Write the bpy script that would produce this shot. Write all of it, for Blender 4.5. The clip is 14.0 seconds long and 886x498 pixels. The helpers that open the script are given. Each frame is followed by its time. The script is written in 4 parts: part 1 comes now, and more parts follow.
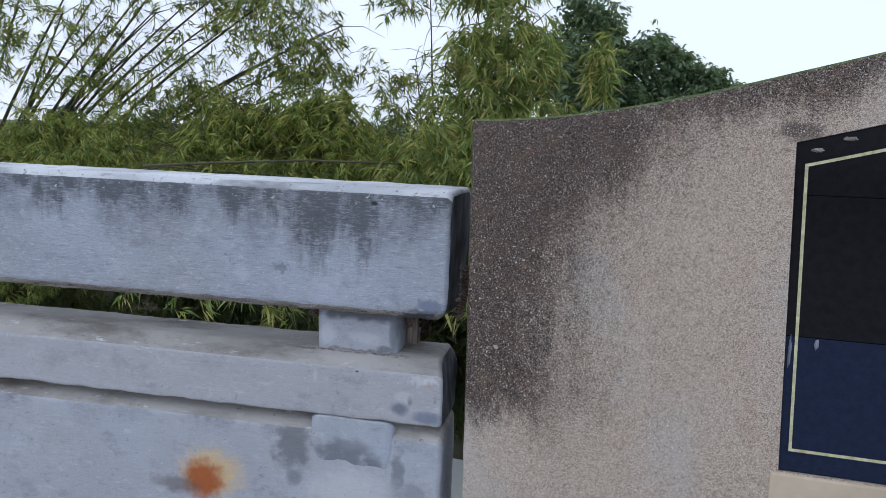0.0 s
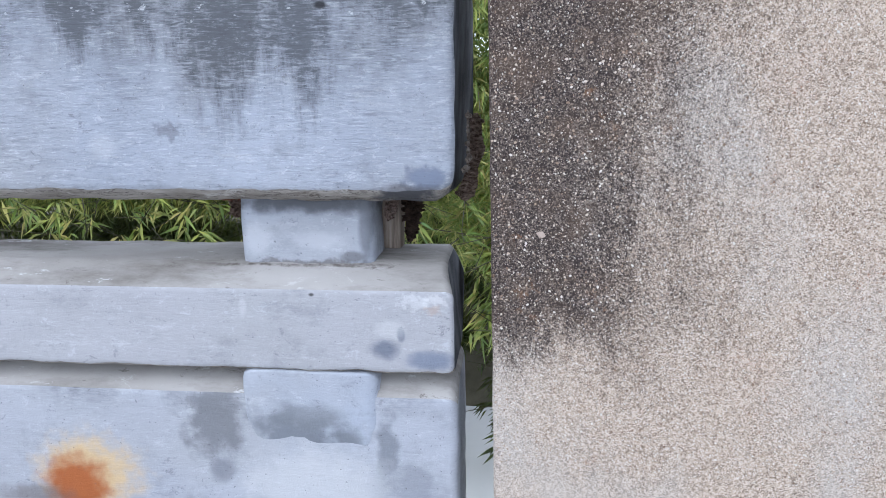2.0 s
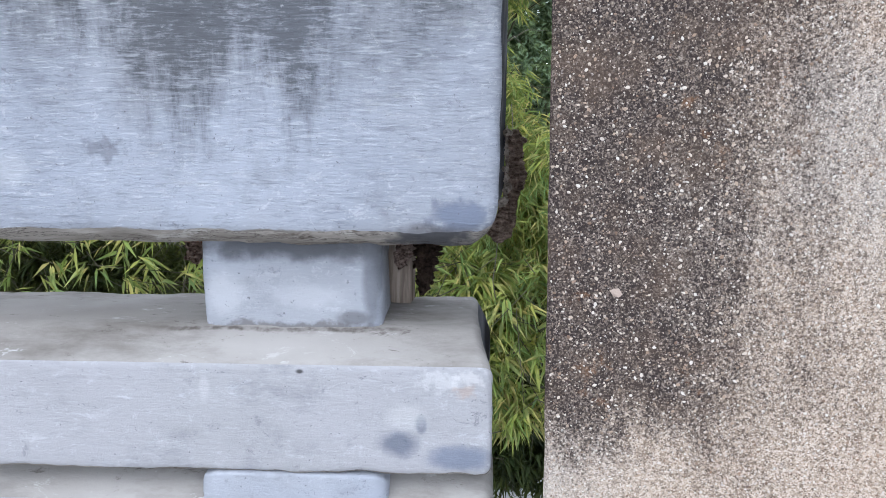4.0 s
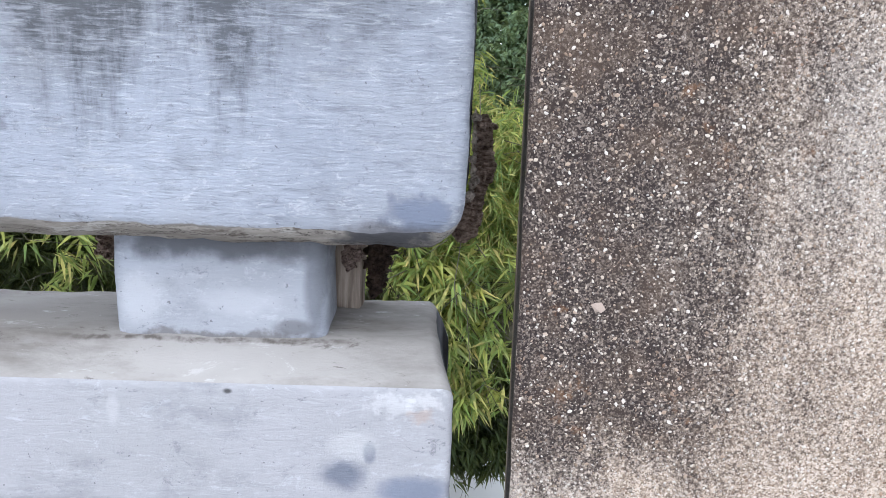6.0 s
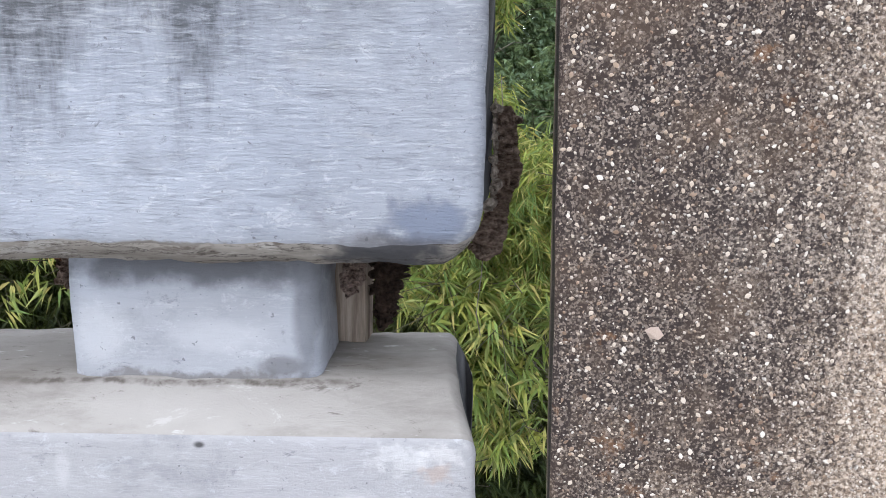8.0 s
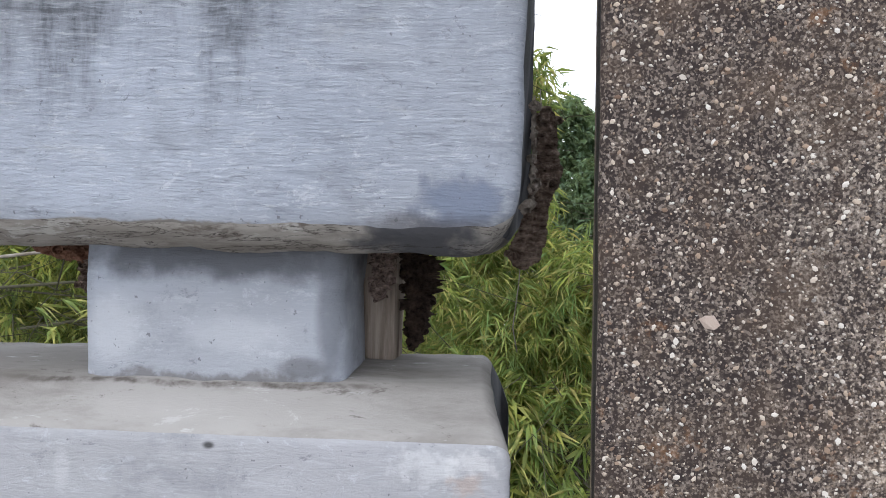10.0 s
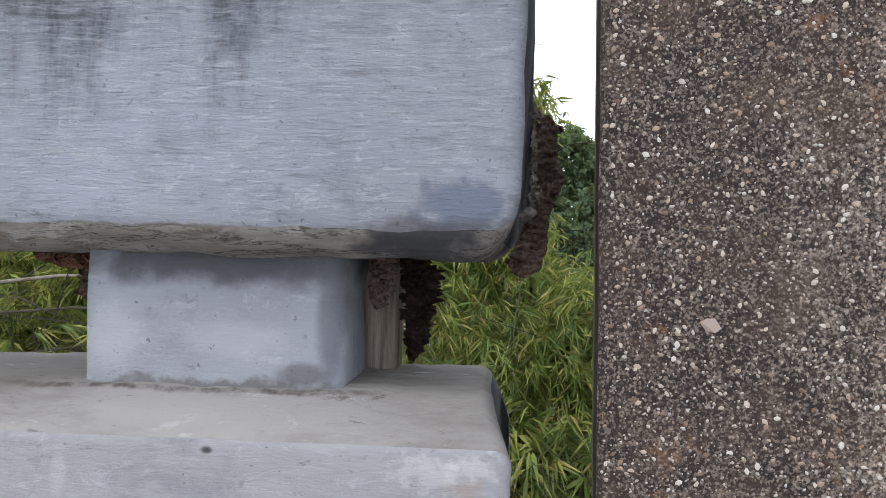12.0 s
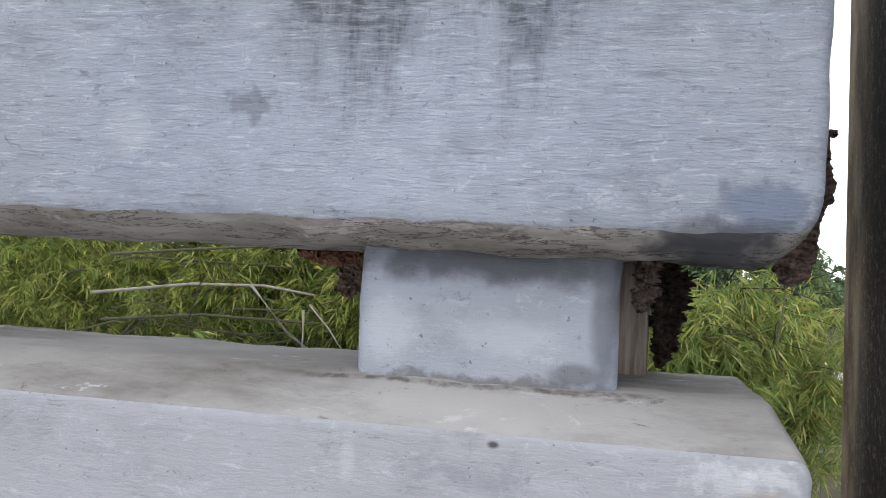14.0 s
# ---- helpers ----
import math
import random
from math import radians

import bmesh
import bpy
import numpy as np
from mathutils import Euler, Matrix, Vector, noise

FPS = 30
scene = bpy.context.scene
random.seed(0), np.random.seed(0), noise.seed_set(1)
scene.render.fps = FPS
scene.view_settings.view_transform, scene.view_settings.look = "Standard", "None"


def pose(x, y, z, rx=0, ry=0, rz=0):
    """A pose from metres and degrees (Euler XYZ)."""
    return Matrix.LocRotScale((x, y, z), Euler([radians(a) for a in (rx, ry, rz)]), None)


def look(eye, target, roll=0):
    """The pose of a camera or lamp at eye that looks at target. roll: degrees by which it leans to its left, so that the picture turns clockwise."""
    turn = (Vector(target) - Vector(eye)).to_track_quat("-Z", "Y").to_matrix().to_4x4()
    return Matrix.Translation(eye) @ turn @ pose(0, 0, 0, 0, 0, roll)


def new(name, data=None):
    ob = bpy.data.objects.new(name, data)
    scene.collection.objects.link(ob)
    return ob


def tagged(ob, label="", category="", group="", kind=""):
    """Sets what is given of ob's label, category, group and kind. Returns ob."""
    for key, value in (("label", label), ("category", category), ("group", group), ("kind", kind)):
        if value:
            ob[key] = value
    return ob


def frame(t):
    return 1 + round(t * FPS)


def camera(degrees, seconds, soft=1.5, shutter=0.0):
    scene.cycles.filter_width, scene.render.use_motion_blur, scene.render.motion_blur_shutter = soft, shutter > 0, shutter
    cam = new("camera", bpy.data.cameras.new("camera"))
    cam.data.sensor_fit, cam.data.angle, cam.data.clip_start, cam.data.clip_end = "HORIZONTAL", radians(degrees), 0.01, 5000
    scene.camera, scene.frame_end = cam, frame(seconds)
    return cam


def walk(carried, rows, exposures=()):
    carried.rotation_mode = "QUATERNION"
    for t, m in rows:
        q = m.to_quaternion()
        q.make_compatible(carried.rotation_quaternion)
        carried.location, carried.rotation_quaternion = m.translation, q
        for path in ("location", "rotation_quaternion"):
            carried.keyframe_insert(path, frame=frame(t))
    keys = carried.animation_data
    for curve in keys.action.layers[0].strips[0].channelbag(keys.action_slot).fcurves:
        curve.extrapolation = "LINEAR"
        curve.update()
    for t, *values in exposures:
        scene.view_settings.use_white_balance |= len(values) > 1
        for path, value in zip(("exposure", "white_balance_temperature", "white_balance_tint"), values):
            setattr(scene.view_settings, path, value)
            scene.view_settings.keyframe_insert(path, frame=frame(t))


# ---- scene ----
cam = camera(59.8, 14.0, soft=0.65)
PATH = [
    (0, (0.055, 0.072, 1.226), (-0.544, 1.954, 0.918), 1.4),
    (0.5, (-0.105, 0.219, 1.243), (-0.685, 2.114, 0.969), 1.1),
    (1, (-0.199, 0.376, 1.236), (-0.504, 2.31, 0.83), -0.9),
    (1.5, (-0.292, 0.526, 1.096), (-0.463, 2.447, 0.564), 0.2),
    (2, (-0.243, 0.682, 0.967), (-0.668, 2.583, 0.512), -1.5),
    (2.5, (-0.281, 0.773, 0.967), (-0.684, 2.695, 0.586), -1.9),
    (4.8, (-0.415, 0.998, 0.939), (-0.642, 2.937, 0.506), 0.3),
    (5, (-0.414, 1.011, 0.947), (-0.629, 2.95, 0.506), 0.2),
    (5.5, (-0.416, 1.037, 0.949), (-0.617, 2.976, 0.501), -0.1),
    (6, (-0.422, 1.052, 0.945), (-0.575, 2.993, 0.489), 1.6),
    (6.5, (-0.432, 1.056, 0.953), (-0.572, 3.006, 0.535), 1.6),
    (7, (-0.417, 1.061, 0.959), (-0.563, 3.009, 0.53), 1.0),
    (7.5, (-0.412, 1.136, 0.949), (-0.596, 3.078, 0.507), 0.6),
    (8, (-0.415, 1.176, 0.899), (-0.667, 3.127, 0.542), -0.3),
    (8.2, (-0.415, 1.188, 0.861), (-0.761, 3.129, 0.523), 1.2),
    (10.3, (-0.415, 1.202, 0.806), (-0.768, 3.171, 0.773), 0.2),
    (10.5, (-0.413, 1.201, 0.806), (-0.765, 3.17, 0.791), 0.1),
    (11, (-0.411, 1.192, 0.809), (-0.744, 3.164, 0.842), 0.8),
    (11.5, (-0.412, 1.19, 0.807), (-0.768, 3.158, 0.851), 0.7),
    (12, (-0.415, 1.201, 0.789), (-0.773, 3.169, 0.798), 0.6),
    (12.5, (-0.435, 1.199, 0.773), (-0.826, 3.161, 0.783), 0.0),
    (13, (-0.49, 1.187, 0.765), (-0.967, 3.129, 0.78), 1.6),
    (13.5, (-0.533, 1.167, 0.773), (-1.096, 3.085, 0.84), 2.2),
    (14, (-0.541, 1.167, 0.773), (-1.148, 3.072, 0.825), 2.0),
]
EXPOSURES = [(0, -0.72, 5680, 11), (0.9, -0.82, 5680, 11), (1.5, 0.03, 5680, 11), (2.5, 0.22, 5780, 11), (5, 0.42, 5950, 11), (7, 0.48, 6100, 12), (8.2, 0.46, 6250, 12), (10.4, 0.06, 6250, 11), (11, 0.08, 6250, 11), (11.5, -0.12, 6300, 12), (12.5, -0.17, 6300, 12), (14, -0.02, 6300, 11)]
walk(cam, [(t, look(eye, target, roll)) for t, eye, target, roll in PATH], EXPOSURES)

# ---- light ----
world = bpy.data.worlds.new("overcast_sky")
scene.world = world
world.use_nodes = True
wn, wl = world.node_tree.nodes, world.node_tree.links
sky = wn.new("ShaderNodeTexSky")
sky.sky_type, sky.sun_disc = "NISHITA", False
sky.sun_elevation, sky.sun_rotation = radians(48), radians(205)
cloud = wn.new("ShaderNodeMix")
cloud.data_type = "RGBA"
sky_dim = wn.new("ShaderNodeVectorMath")
sky_dim.operation = "SCALE"
sky_dim.inputs["Scale"].default_value = 0.1
wl.new(sky.outputs[0], sky_dim.inputs[0])
wl.new(sky_dim.outputs[0], cloud.inputs[6])
cloud.inputs[0].default_value = 0.88
cloud.inputs[7].default_value = (1.74, 1.79, 1.87, 1)
wl.new(cloud.outputs[2], wn["Background"].inputs[0])
wn["Background"].inputs[1].default_value = 1.0
sun = new("sun", bpy.data.lights.new("sun", "SUN"))
sun.data.energy, sun.data.angle, sun.data.color = 0.7, radians(25), (1.0, 0.96, 0.9)
sun.matrix_world = look((-2.2, -4.7, 5.8), (0, 0, 0))
scene.view_settings.exposure = 0.0


# ---- materials ----
class Mat:
    """A node material with short calls for its nodes."""

    def __init__(self, name, rough=0.8, spec=0.3):
        self.m = bpy.data.materials.new(name)
        self.m.use_nodes = True
        self.t = self.m.node_tree
        self.b = self.t.nodes["Principled BSDF"]
        self.b.inputs["Roughness"].default_value = rough
        self.b.inputs["Specular IOR Level"].default_value = spec

    def add(self, kind, **props):
        n = self.t.nodes.new(kind)
        for k, v in props.items():
            setattr(n, k, v)
        return n

    def put(self, socket, value):
        if isinstance(value, bpy.types.NodeSocket):
            self.t.links.new(value, socket)
        elif isinstance(value, (tuple, list)) and len(value) == 3 and socket.type == "RGBA":
            socket.default_value = (*value, 1)
        else:
            socket.default_value = value

    def place(self, scale=(1, 1, 1)):
        c = self.add("ShaderNodeTexCoord")
        v = self.add("ShaderNodeVectorMath", operation="MULTIPLY")
        self.t.links.new(c.outputs["Object"], v.inputs[0])
        v.inputs[1].default_value = scale
        return v.outputs[0]

    def axes(self):
        c, s = self.add("ShaderNodeTexCoord"), self.add("ShaderNodeSeparateXYZ")
        self.t.links.new(c.outputs["Object"], s.inputs[0])
        return s.outputs[0], s.outputs[1], s.outputs[2]

    def noise(self, scale, stretch=(1, 1, 1), detail=4.0, rough=0.55, warp=0.0):
        n = self.add("ShaderNodeTexNoise")
        self.put(n.inputs["Vector"], self.place(stretch))
        for k, v in (("Scale", scale), ("Detail", detail), ("Roughness", rough), ("Distortion", warp)):
            n.inputs[k].default_value = v
        return n.outputs[0]

    def voronoi(self, scale, feature="F1", stretch=(1, 1, 1), out="Distance"):
        n = self.add("ShaderNodeTexVoronoi", feature=feature)
        self.put(n.inputs["Vector"], self.place(stretch))
        n.inputs["Scale"].default_value = scale
        return n.outputs[out]

    def ramp(self, value, *stops):
        n = self.add("ShaderNodeValToRGB")
        self.put(n.inputs[0], value)
        while len(n.color_ramp.elements) < len(stops):
            n.color_ramp.elements.new(0.5)
        for e, (at, c) in zip(n.color_ramp.elements, stops):
            e.position = at
            e.color = (c, c, c, 1) if isinstance(c, (int, float)) else (*c, 1)
        return n.outputs[0]

    def span(self, value, a, b, lo=0.0, hi=1.0):
        n = self.add("ShaderNodeMapRange", interpolation_type="SMOOTHSTEP")
        self.put(n.inputs[0], value)
        for i, v in enumerate((a, b, lo, hi)):
            n.inputs[i + 1].default_value = v
        return n.outputs[0]

    def calc(self, op, a, b=0.0):
        n = self.add("ShaderNodeMath", operation=op)
        self.put(n.inputs[0], a)
        self.put(n.inputs[1], b)
        return n.outputs[0]

    def times(self, *values):
        out = values[0]
        for v in values[1:]:
            out = self.calc("MULTIPLY", out, v)
        return out

    def mix(self, fac, a, b):
        n = self.add("ShaderNodeMix", data_type="RGBA")
        self.put(n.inputs[0], fac)
        self.put(n.inputs[6], a)
        self.put(n.inputs[7], b)
        return n.outputs[2]

    def spot(self, cx, cz, rx, rz, ragged=0.5, scale=30.0):
        """A ragged spot in the x-z plane of the object, 1 in its middle."""
        x, _, z = self.axes()
        dx = self.calc("DIVIDE", self.calc("SUBTRACT", x, cx), rx)
        dz = self.calc("DIVIDE", self.calc("SUBTRACT", z, cz), rz)
        d = self.calc("SQRT", self.calc("ADD", self.times(dx, dx), self.times(dz, dz)))
        d = self.calc("ADD", d, self.times(self.calc("SUBTRACT", self.noise(scale, detail=5), 0.5), ragged * 2))
        return self.span(d, 1.0, 0.35)

    def island(self):
        return self.add("ShaderNodeNewGeometry").outputs["Random Per Island"]

    def bump(self, height, strength=0.4, distance=0.002):
        n = self.add("ShaderNodeBump")
        self.put(n.inputs["Height"], height)
        n.inputs["Strength"].default_value, n.inputs["Distance"].default_value = strength, distance
        old = self.b.inputs["Normal"]
        if old.is_linked:
            self.t.links.new(old.links[0].from_socket, n.inputs["Normal"])
        self.t.links.new(n.outputs[0], old)
        return self

    def colour(self, value, rough=None):
        self.put(self.b.inputs["Base Color"], value)
        if rough is not None:
            self.put(self.b.inputs["Roughness"], rough)
        return self


def painted_concrete(name, top, drip, marks=(), zones=(), bare=None, warm=0.0, brushy=1.0):
    """Blue-grey paint brushed on concrete; black algae runs down from the upper edge at height top, thickest in the zones (middle, half width,
    length). Below the height bare the paint ends in a ragged line. warm: how far the paint has faded to a lilac grey."""
    m = Mat(name, 0.62, 0.25)
    fade = lambda c: tuple(a + (b - a) * warm for a, b in zip(c, (0.41, 0.40, 0.415)))
    base = m.mix(m.ramp(m.noise(5, detail=6), (0.3, 0), (0.7, 1)), fade((0.33, 0.36, 0.425)), fade((0.43, 0.465, 0.54)))
    blot = m.ramp(m.noise(2.6, (1, 1, 1.2), detail=4), (0.42, 0), (0.6, 0.5))
    base = m.mix(blot, base, (0.37, 0.375, 0.39))
    brush = m.noise(40, (0.5, 1, 2.6), detail=8, rough=0.78, warp=0.9)
    sharp = m.noise(70, (0.62, 1, 4.6), detail=5, rough=0.68, warp=0.9)
    base = m.mix(m.ramp(brush, (0.34, 0.55 * brushy), (0.47, 0)), base, (0.19, 0.205, 0.24))
    # Shaded grooves and lit ridges of the brush strokes, tinted into the paint.
    base = m.mix(m.ramp(sharp, (0.37, 0.26 * brushy), (0.43, 0)), base, (0.15, 0.16, 0.19))
    base = m.mix(m.ramp(sharp, (0.57, 0), (0.63, 0.45 * brushy)), base, (0.62, 0.65, 0.70))
    worn = m.times(m.ramp(m.noise(18, (0.8, 1, 2), detail=9, rough=0.8), (0.56, 0), (0.66, 1)), 0.5)
    base = m.mix(worn, base, (0.57, 0.59, 0.62))
    x, _, z = m.axes()
    chip = m.noise(42, (0.75, 1, 1.3), detail=9, rough=0.82, warp=0.6)
    base = m.mix(m.ramp(chip, (0.57, 0), (0.62, 0.3 + 0.3 * brushy)), base, (0.58, 0.605, 0.65))
    base = m.mix(m.ramp(chip, (0.36, 0.6), (0.41, 0)), base, (0.15, 0.155, 0.175))
    scuff = m.noise(23, (1, 1, 1.2), detail=9, rough=0.8, warp=0.3)
    base = m.mix(m.ramp(scuff, (0.60, 0), (0.66, 0.65)), base, (0.22, 0.227, 0.25))
    cloud = m.times(m.ramp(m.noise(11, (1, 1, 1.4), detail=8, rough=0.75), (0.52, 0), (0.66, 1)), 0.4)
    base = m.mix(cloud, base, (0.19, 0.20, 0.225))
    low = m.span(z, top - drip, top)
    run = m.ramp(m.noise(7, (1.5, 1, 0.32), detail=7, rough=0.72), (0.36, 0.15), (0.64, 1))
    lines = m.ramp(sharp, (0.38, 1), (0.60, 0.5))
    smoke = m.ramp(m.noise(17, (1, 1, 0.7), detail=9, rough=0.78, warp=0.4), (0.34, 0.42), (0.54, 1))
    patchy = m.ramp(m.noise(4.5, (1, 1, 0.5), detail=3), (0.44, 0), (0.60, 0.8))
    stain = m.times(m.calc("MINIMUM", m.calc("ADD", m.times(low, 0.35), run), 1.0), low, patchy)
    for cx, half, length in zones:
        dx = m.calc("ABSOLUTE", m.calc("SUBTRACT", m.calc("ADD", x, m.times(m.calc("SUBTRACT", m.noise(12, (1, 1, 0.3), detail=5), 0.5), half * 1.4)), cx))
        reach = m.calc("ADD", z, m.times(m.calc("SUBTRACT", run, 0.45), length * 0.75))
        band = m.times(m.span(dx, half * 1.25, half * 0.15), m.span(reach, top - length * 1.05, top - length * 0.35))
        stain = m.calc("MAXIMUM", stain, m.times(band, m.calc("ADD", m.times(run, 0.5), 0.5)))
    rim = m.times(m.span(z, top - 0.085, top - 0.03), m.ramp(m.noise(16, (1, 1, 0.4), detail=6), (0.42, 0), (0.6, 1))) if zones else 0.0
    stain = m.times(m.calc("MAXIMUM", stain, m.times(rim, 1.25)), lines, smoke)
    base = m.mix(m.calc("MINIMUM", m.times(stain, 1.5), 0.80), base, (0.060, 0.064, 0.073))
    spall = m.times(m.ramp(m.noise(55, (0.9, 1, 1.2), detail=5, rough=0.7), (0.62, 0), (0.66, 1)), m.span(z, top - 0.13, top - 0.02), 0.8 if zones else 0.0)
    base = m.mix(spall, base, (0.66, 0.68, 0.71))
    for cx, cz, rx, rz, c, k, *ragged in marks:
        base = m.mix(m.times(m.spot(cx, cz, rx, rz, *ragged), k), base, c)
    if bare:
        end = m.calc("ADD", z, m.times(m.calc("SUBTRACT", m.noise(28, (0.5, 1, 1), detail=7, rough=0.7), 0.5), 0.022))
        under = m.mix(m.ramp(m.noise(30, (0.5, 1, 1), detail=6), (0.4, 0), (0.62, 1)), (0.15, 0.135, 0.12), (0.33, 0.315, 0.295))
        end = m.calc("ADD", end, m.span(x, -0.15, -0.08, 0.0, 0.02))
        base = m.mix(m.span(end, bare + 0.0015, bare - 0.0015), base, under)
    specks = m.ramp(m.noise(210, detail=2), (0.70, 0), (0.74, 0.6))
    base = m.mix(specks, base, (0.09, 0.09, 0.10))
    m.colour(base, m.ramp(m.noise(30), (0.3, 0.5), (0.7, 0.75)))
    stroke = m.ramp(sharp, (0.32, 0), (0.42, 1))
    thread = m.noise(95, (0.42, 1, 4.4), detail=5, rough=0.68, warp=1.2)
    m.bump(brush, 0.35 + 0.15 * brushy, 0.003).bump(thread, 0.60 * brushy + 0.05, 0.0030).bump(stroke, 0.25 * brushy + 0.05, 0.0014).bump(chip, 0.6, 0.003).bump(m.noise(12, detail=6), 0.35, 0.006)
    return m.m


def raw_concrete():
    m = Mat("raw_concrete", 0.9, 0.15)
    base = m.mix(m.ramp(m.noise(14, (0.35, 1, 1.5), detail=7, rough=0.7), (0.36, 0), (0.62, 1)), (0.20, 0.18, 0.16), (0.43, 0.405, 0.375))
    base = m.mix(m.ramp(m.noise(40, (0.4, 1, 1), detail=8, rough=0.75), (0.54, 0), (0.62, 0.75)), base, (0.10, 0.08, 0.068))
    base = m.mix(m.ramp(m.noise(60, (0.3, 1, 2), detail=6, rough=0.7, warp=0.8), (0.30, 0.9), (0.36, 0)), base, (0.045, 0.036, 0.032))
    base = m.mix(m.ramp(m.noise(33, (0.5, 1, 1), detail=7, rough=0.75), (0.60, 0), (0.66, 0.6)), base, (0.55, 0.535, 0.51))
    base = m.mix(m.times(m.spot(-0.06, 0.795, 0.065, 0.035, 0.7, 45), 0.9), base, (0.055, 0.058, 0.07))
    crack = m.noise(26, (0.28, 1, 1.6), detail=9, rough=0.7, warp=0.7)
    line = m.span(m.calc("ABSOLUTE", m.calc("SUBTRACT", crack, 0.5)), 0.012, 0.003)
    base = m.mix(m.times(line, 0.85), base, (0.035, 0.028, 0.025))
    m.colour(base).bump(m.noise(50, (0.5, 1, 1), detail=9, rough=0.75), 0.9, 0.007).bump(line, -0.8, 0.006)
    return m.m


# Rail ends: the shade of the gap beside the marker is in this dark colour.
def shaded_end_concrete():
    m = Mat("shaded_end_concrete", 0.85, 0.2)
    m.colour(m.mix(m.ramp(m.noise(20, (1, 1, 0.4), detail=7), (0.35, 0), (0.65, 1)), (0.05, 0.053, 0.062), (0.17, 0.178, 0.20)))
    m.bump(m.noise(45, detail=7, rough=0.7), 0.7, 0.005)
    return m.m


def white_cap():
    """Chalky, flaking whitewash on the upper face of the top rail, with black lichen specks."""
    m = Mat("flaking_whitewash", 0.8, 0.2)
    flake = m.noise(30, (0.5, 1, 1), detail=9, rough=0.8, warp=0.6)
    base = m.mix(m.ramp(m.noise(8, (0.5, 1, 1), detail=6), (0.35, 0), (0.65, 1)), (0.38, 0.395, 0.425), (0.62, 0.63, 0.65))
    base = m.mix(m.ramp(flake, (0.36, 0.85), (0.44, 0)), base, (0.26, 0.265, 0.28))
    base = m.mix(m.ramp(m.noise(75, detail=5, rough=0.75), (0.60, 0), (0.65, 0.9)), base, (0.07, 0.072, 0.08))
    base = m.mix(m.ramp(m.noise(9, (0.6, 1.4, 1), detail=7), (0.54, 0), (0.68, 0.7)), base, (0.17, 0.175, 0.19))
    m.colour(base).bump(flake, 0.7, 0.004)
    return m.m


def cap_concrete():
    """Weathered pale cream concrete of the sloping upper faces, paint washed thin."""
    m = Mat("washed_concrete", 0.85, 0.2)
    base = m.mix(m.ramp(m.noise(7, (0.6, 1, 1), detail=6), (0.35, 0), (0.65, 1)), (0.31, 0.295, 0.28), (0.42, 0.405, 0.39))
    grime = m.ramp(m.noise(6, (0.5, 1.5, 1), detail=7, rough=0.7), (0.46, 0), (0.68, 0.85))
    base = m.mix(grime, base, (0.13, 0.115, 0.10))
    base = m.mix(m.ramp(m.noise(35, (0.4, 1, 1), detail=5, rough=0.7), (0.63, 0), (0.68, 0.7)), base, (0.62, 0.63, 0.64))
    pit = m.noise(38, (0.45, 1, 1), detail=9, rough=0.82, warp=0.5)
    base = m.mix(m.ramp(pit, (0.36, 0.7), (0.41, 0)), base, (0.12, 0.105, 0.095))
    base = m.mix(m.ramp(pit, (0.60, 0), (0.64, 0.5)), base, (0.56, 0.56, 0.555))
    x, y, _ = m.axes()
    wav = m.times(m.calc("SUBTRACT", m.noise(24, (1, 0.2, 0.2), detail=6, rough=0.7), 0.5), 0.016)
    off = m.calc("ABSOLUTE", m.calc("SUBTRACT", m.calc("ADD", y, wav), 0.045))
    seam = m.times(m.span(off, 0.0045, 0.001), m.span(x, -0.40, -0.33), m.span(x, -0.09, -0.12), m.ramp(m.noise(60, detail=5), (0.38, 0.2), (0.55, 1)))
    base = m.mix(m.times(seam, 0.85), base, (0.10, 0.085, 0.075))
    m.colour(base).bump(pit, 0.6, 0.004).bump(seam, -0.5, 0.004)
    return m.m


def algae_shade_mask(m):
    """The dark algae of the washed-stone face: down its river-side edge, wider towards the crown, thin along the crown,
    with a ragged lower end;
    the end face is dark all over, its shade added to its algae."""
    x, y, z = m.axes()
    wob = m.times(m.calc("SUBTRACT", m.noise(7, (1.3, 1, 0.20), detail=8, rough=0.66), 0.5), 0.34)
    flare = m.span(z, 0.98, 1.25, 0.0, 0.20)
    xx = m.calc("SUBTRACT", m.calc("ADD", x, wob), flare)
    core = m.span(xx, -0.10, -0.34, 0.0, 0.52)
    haze = m.span(xx, 0.16, -0.26, 0.0, 0.50)
    foot = m.span(m.calc("ADD", z, m.times(m.calc("SUBTRACT", m.noise(9, (1.6, 1, 0.6), detail=8, rough=0.66), 0.5), 0.32)), 0.46, 0.66)
    s = m.calc("ADD", x, 0.405)
    height = m.calc("ADD", m.times(s, s, m.calc("SUBTRACT", 0.3227, m.times(s, 0.1342))), 1.2487)
    under = m.calc("SUBTRACT", m.calc("ADD", z, m.times(wob, 0.55)), height)
    crown = m.span(under, -0.13, -0.015, 0.0, 0.85)
    soft = m.calc("MAXIMUM", m.times(m.calc("ADD", core, haze), foot), crown)
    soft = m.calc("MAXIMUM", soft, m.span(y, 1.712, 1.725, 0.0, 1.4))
    grit = m.calc("ADD", m.times(m.calc("SUBTRACT", m.noise(330, detail=3, rough=0.65), 0.5), 1.8), m.times(m.calc("SUBTRACT", m.noise(48, (1, 1, 0.7), detail=5, rough=0.75), 0.5), 0.8))
    return m.span(m.calc("ADD", soft, grit), 0.10, 1.02)


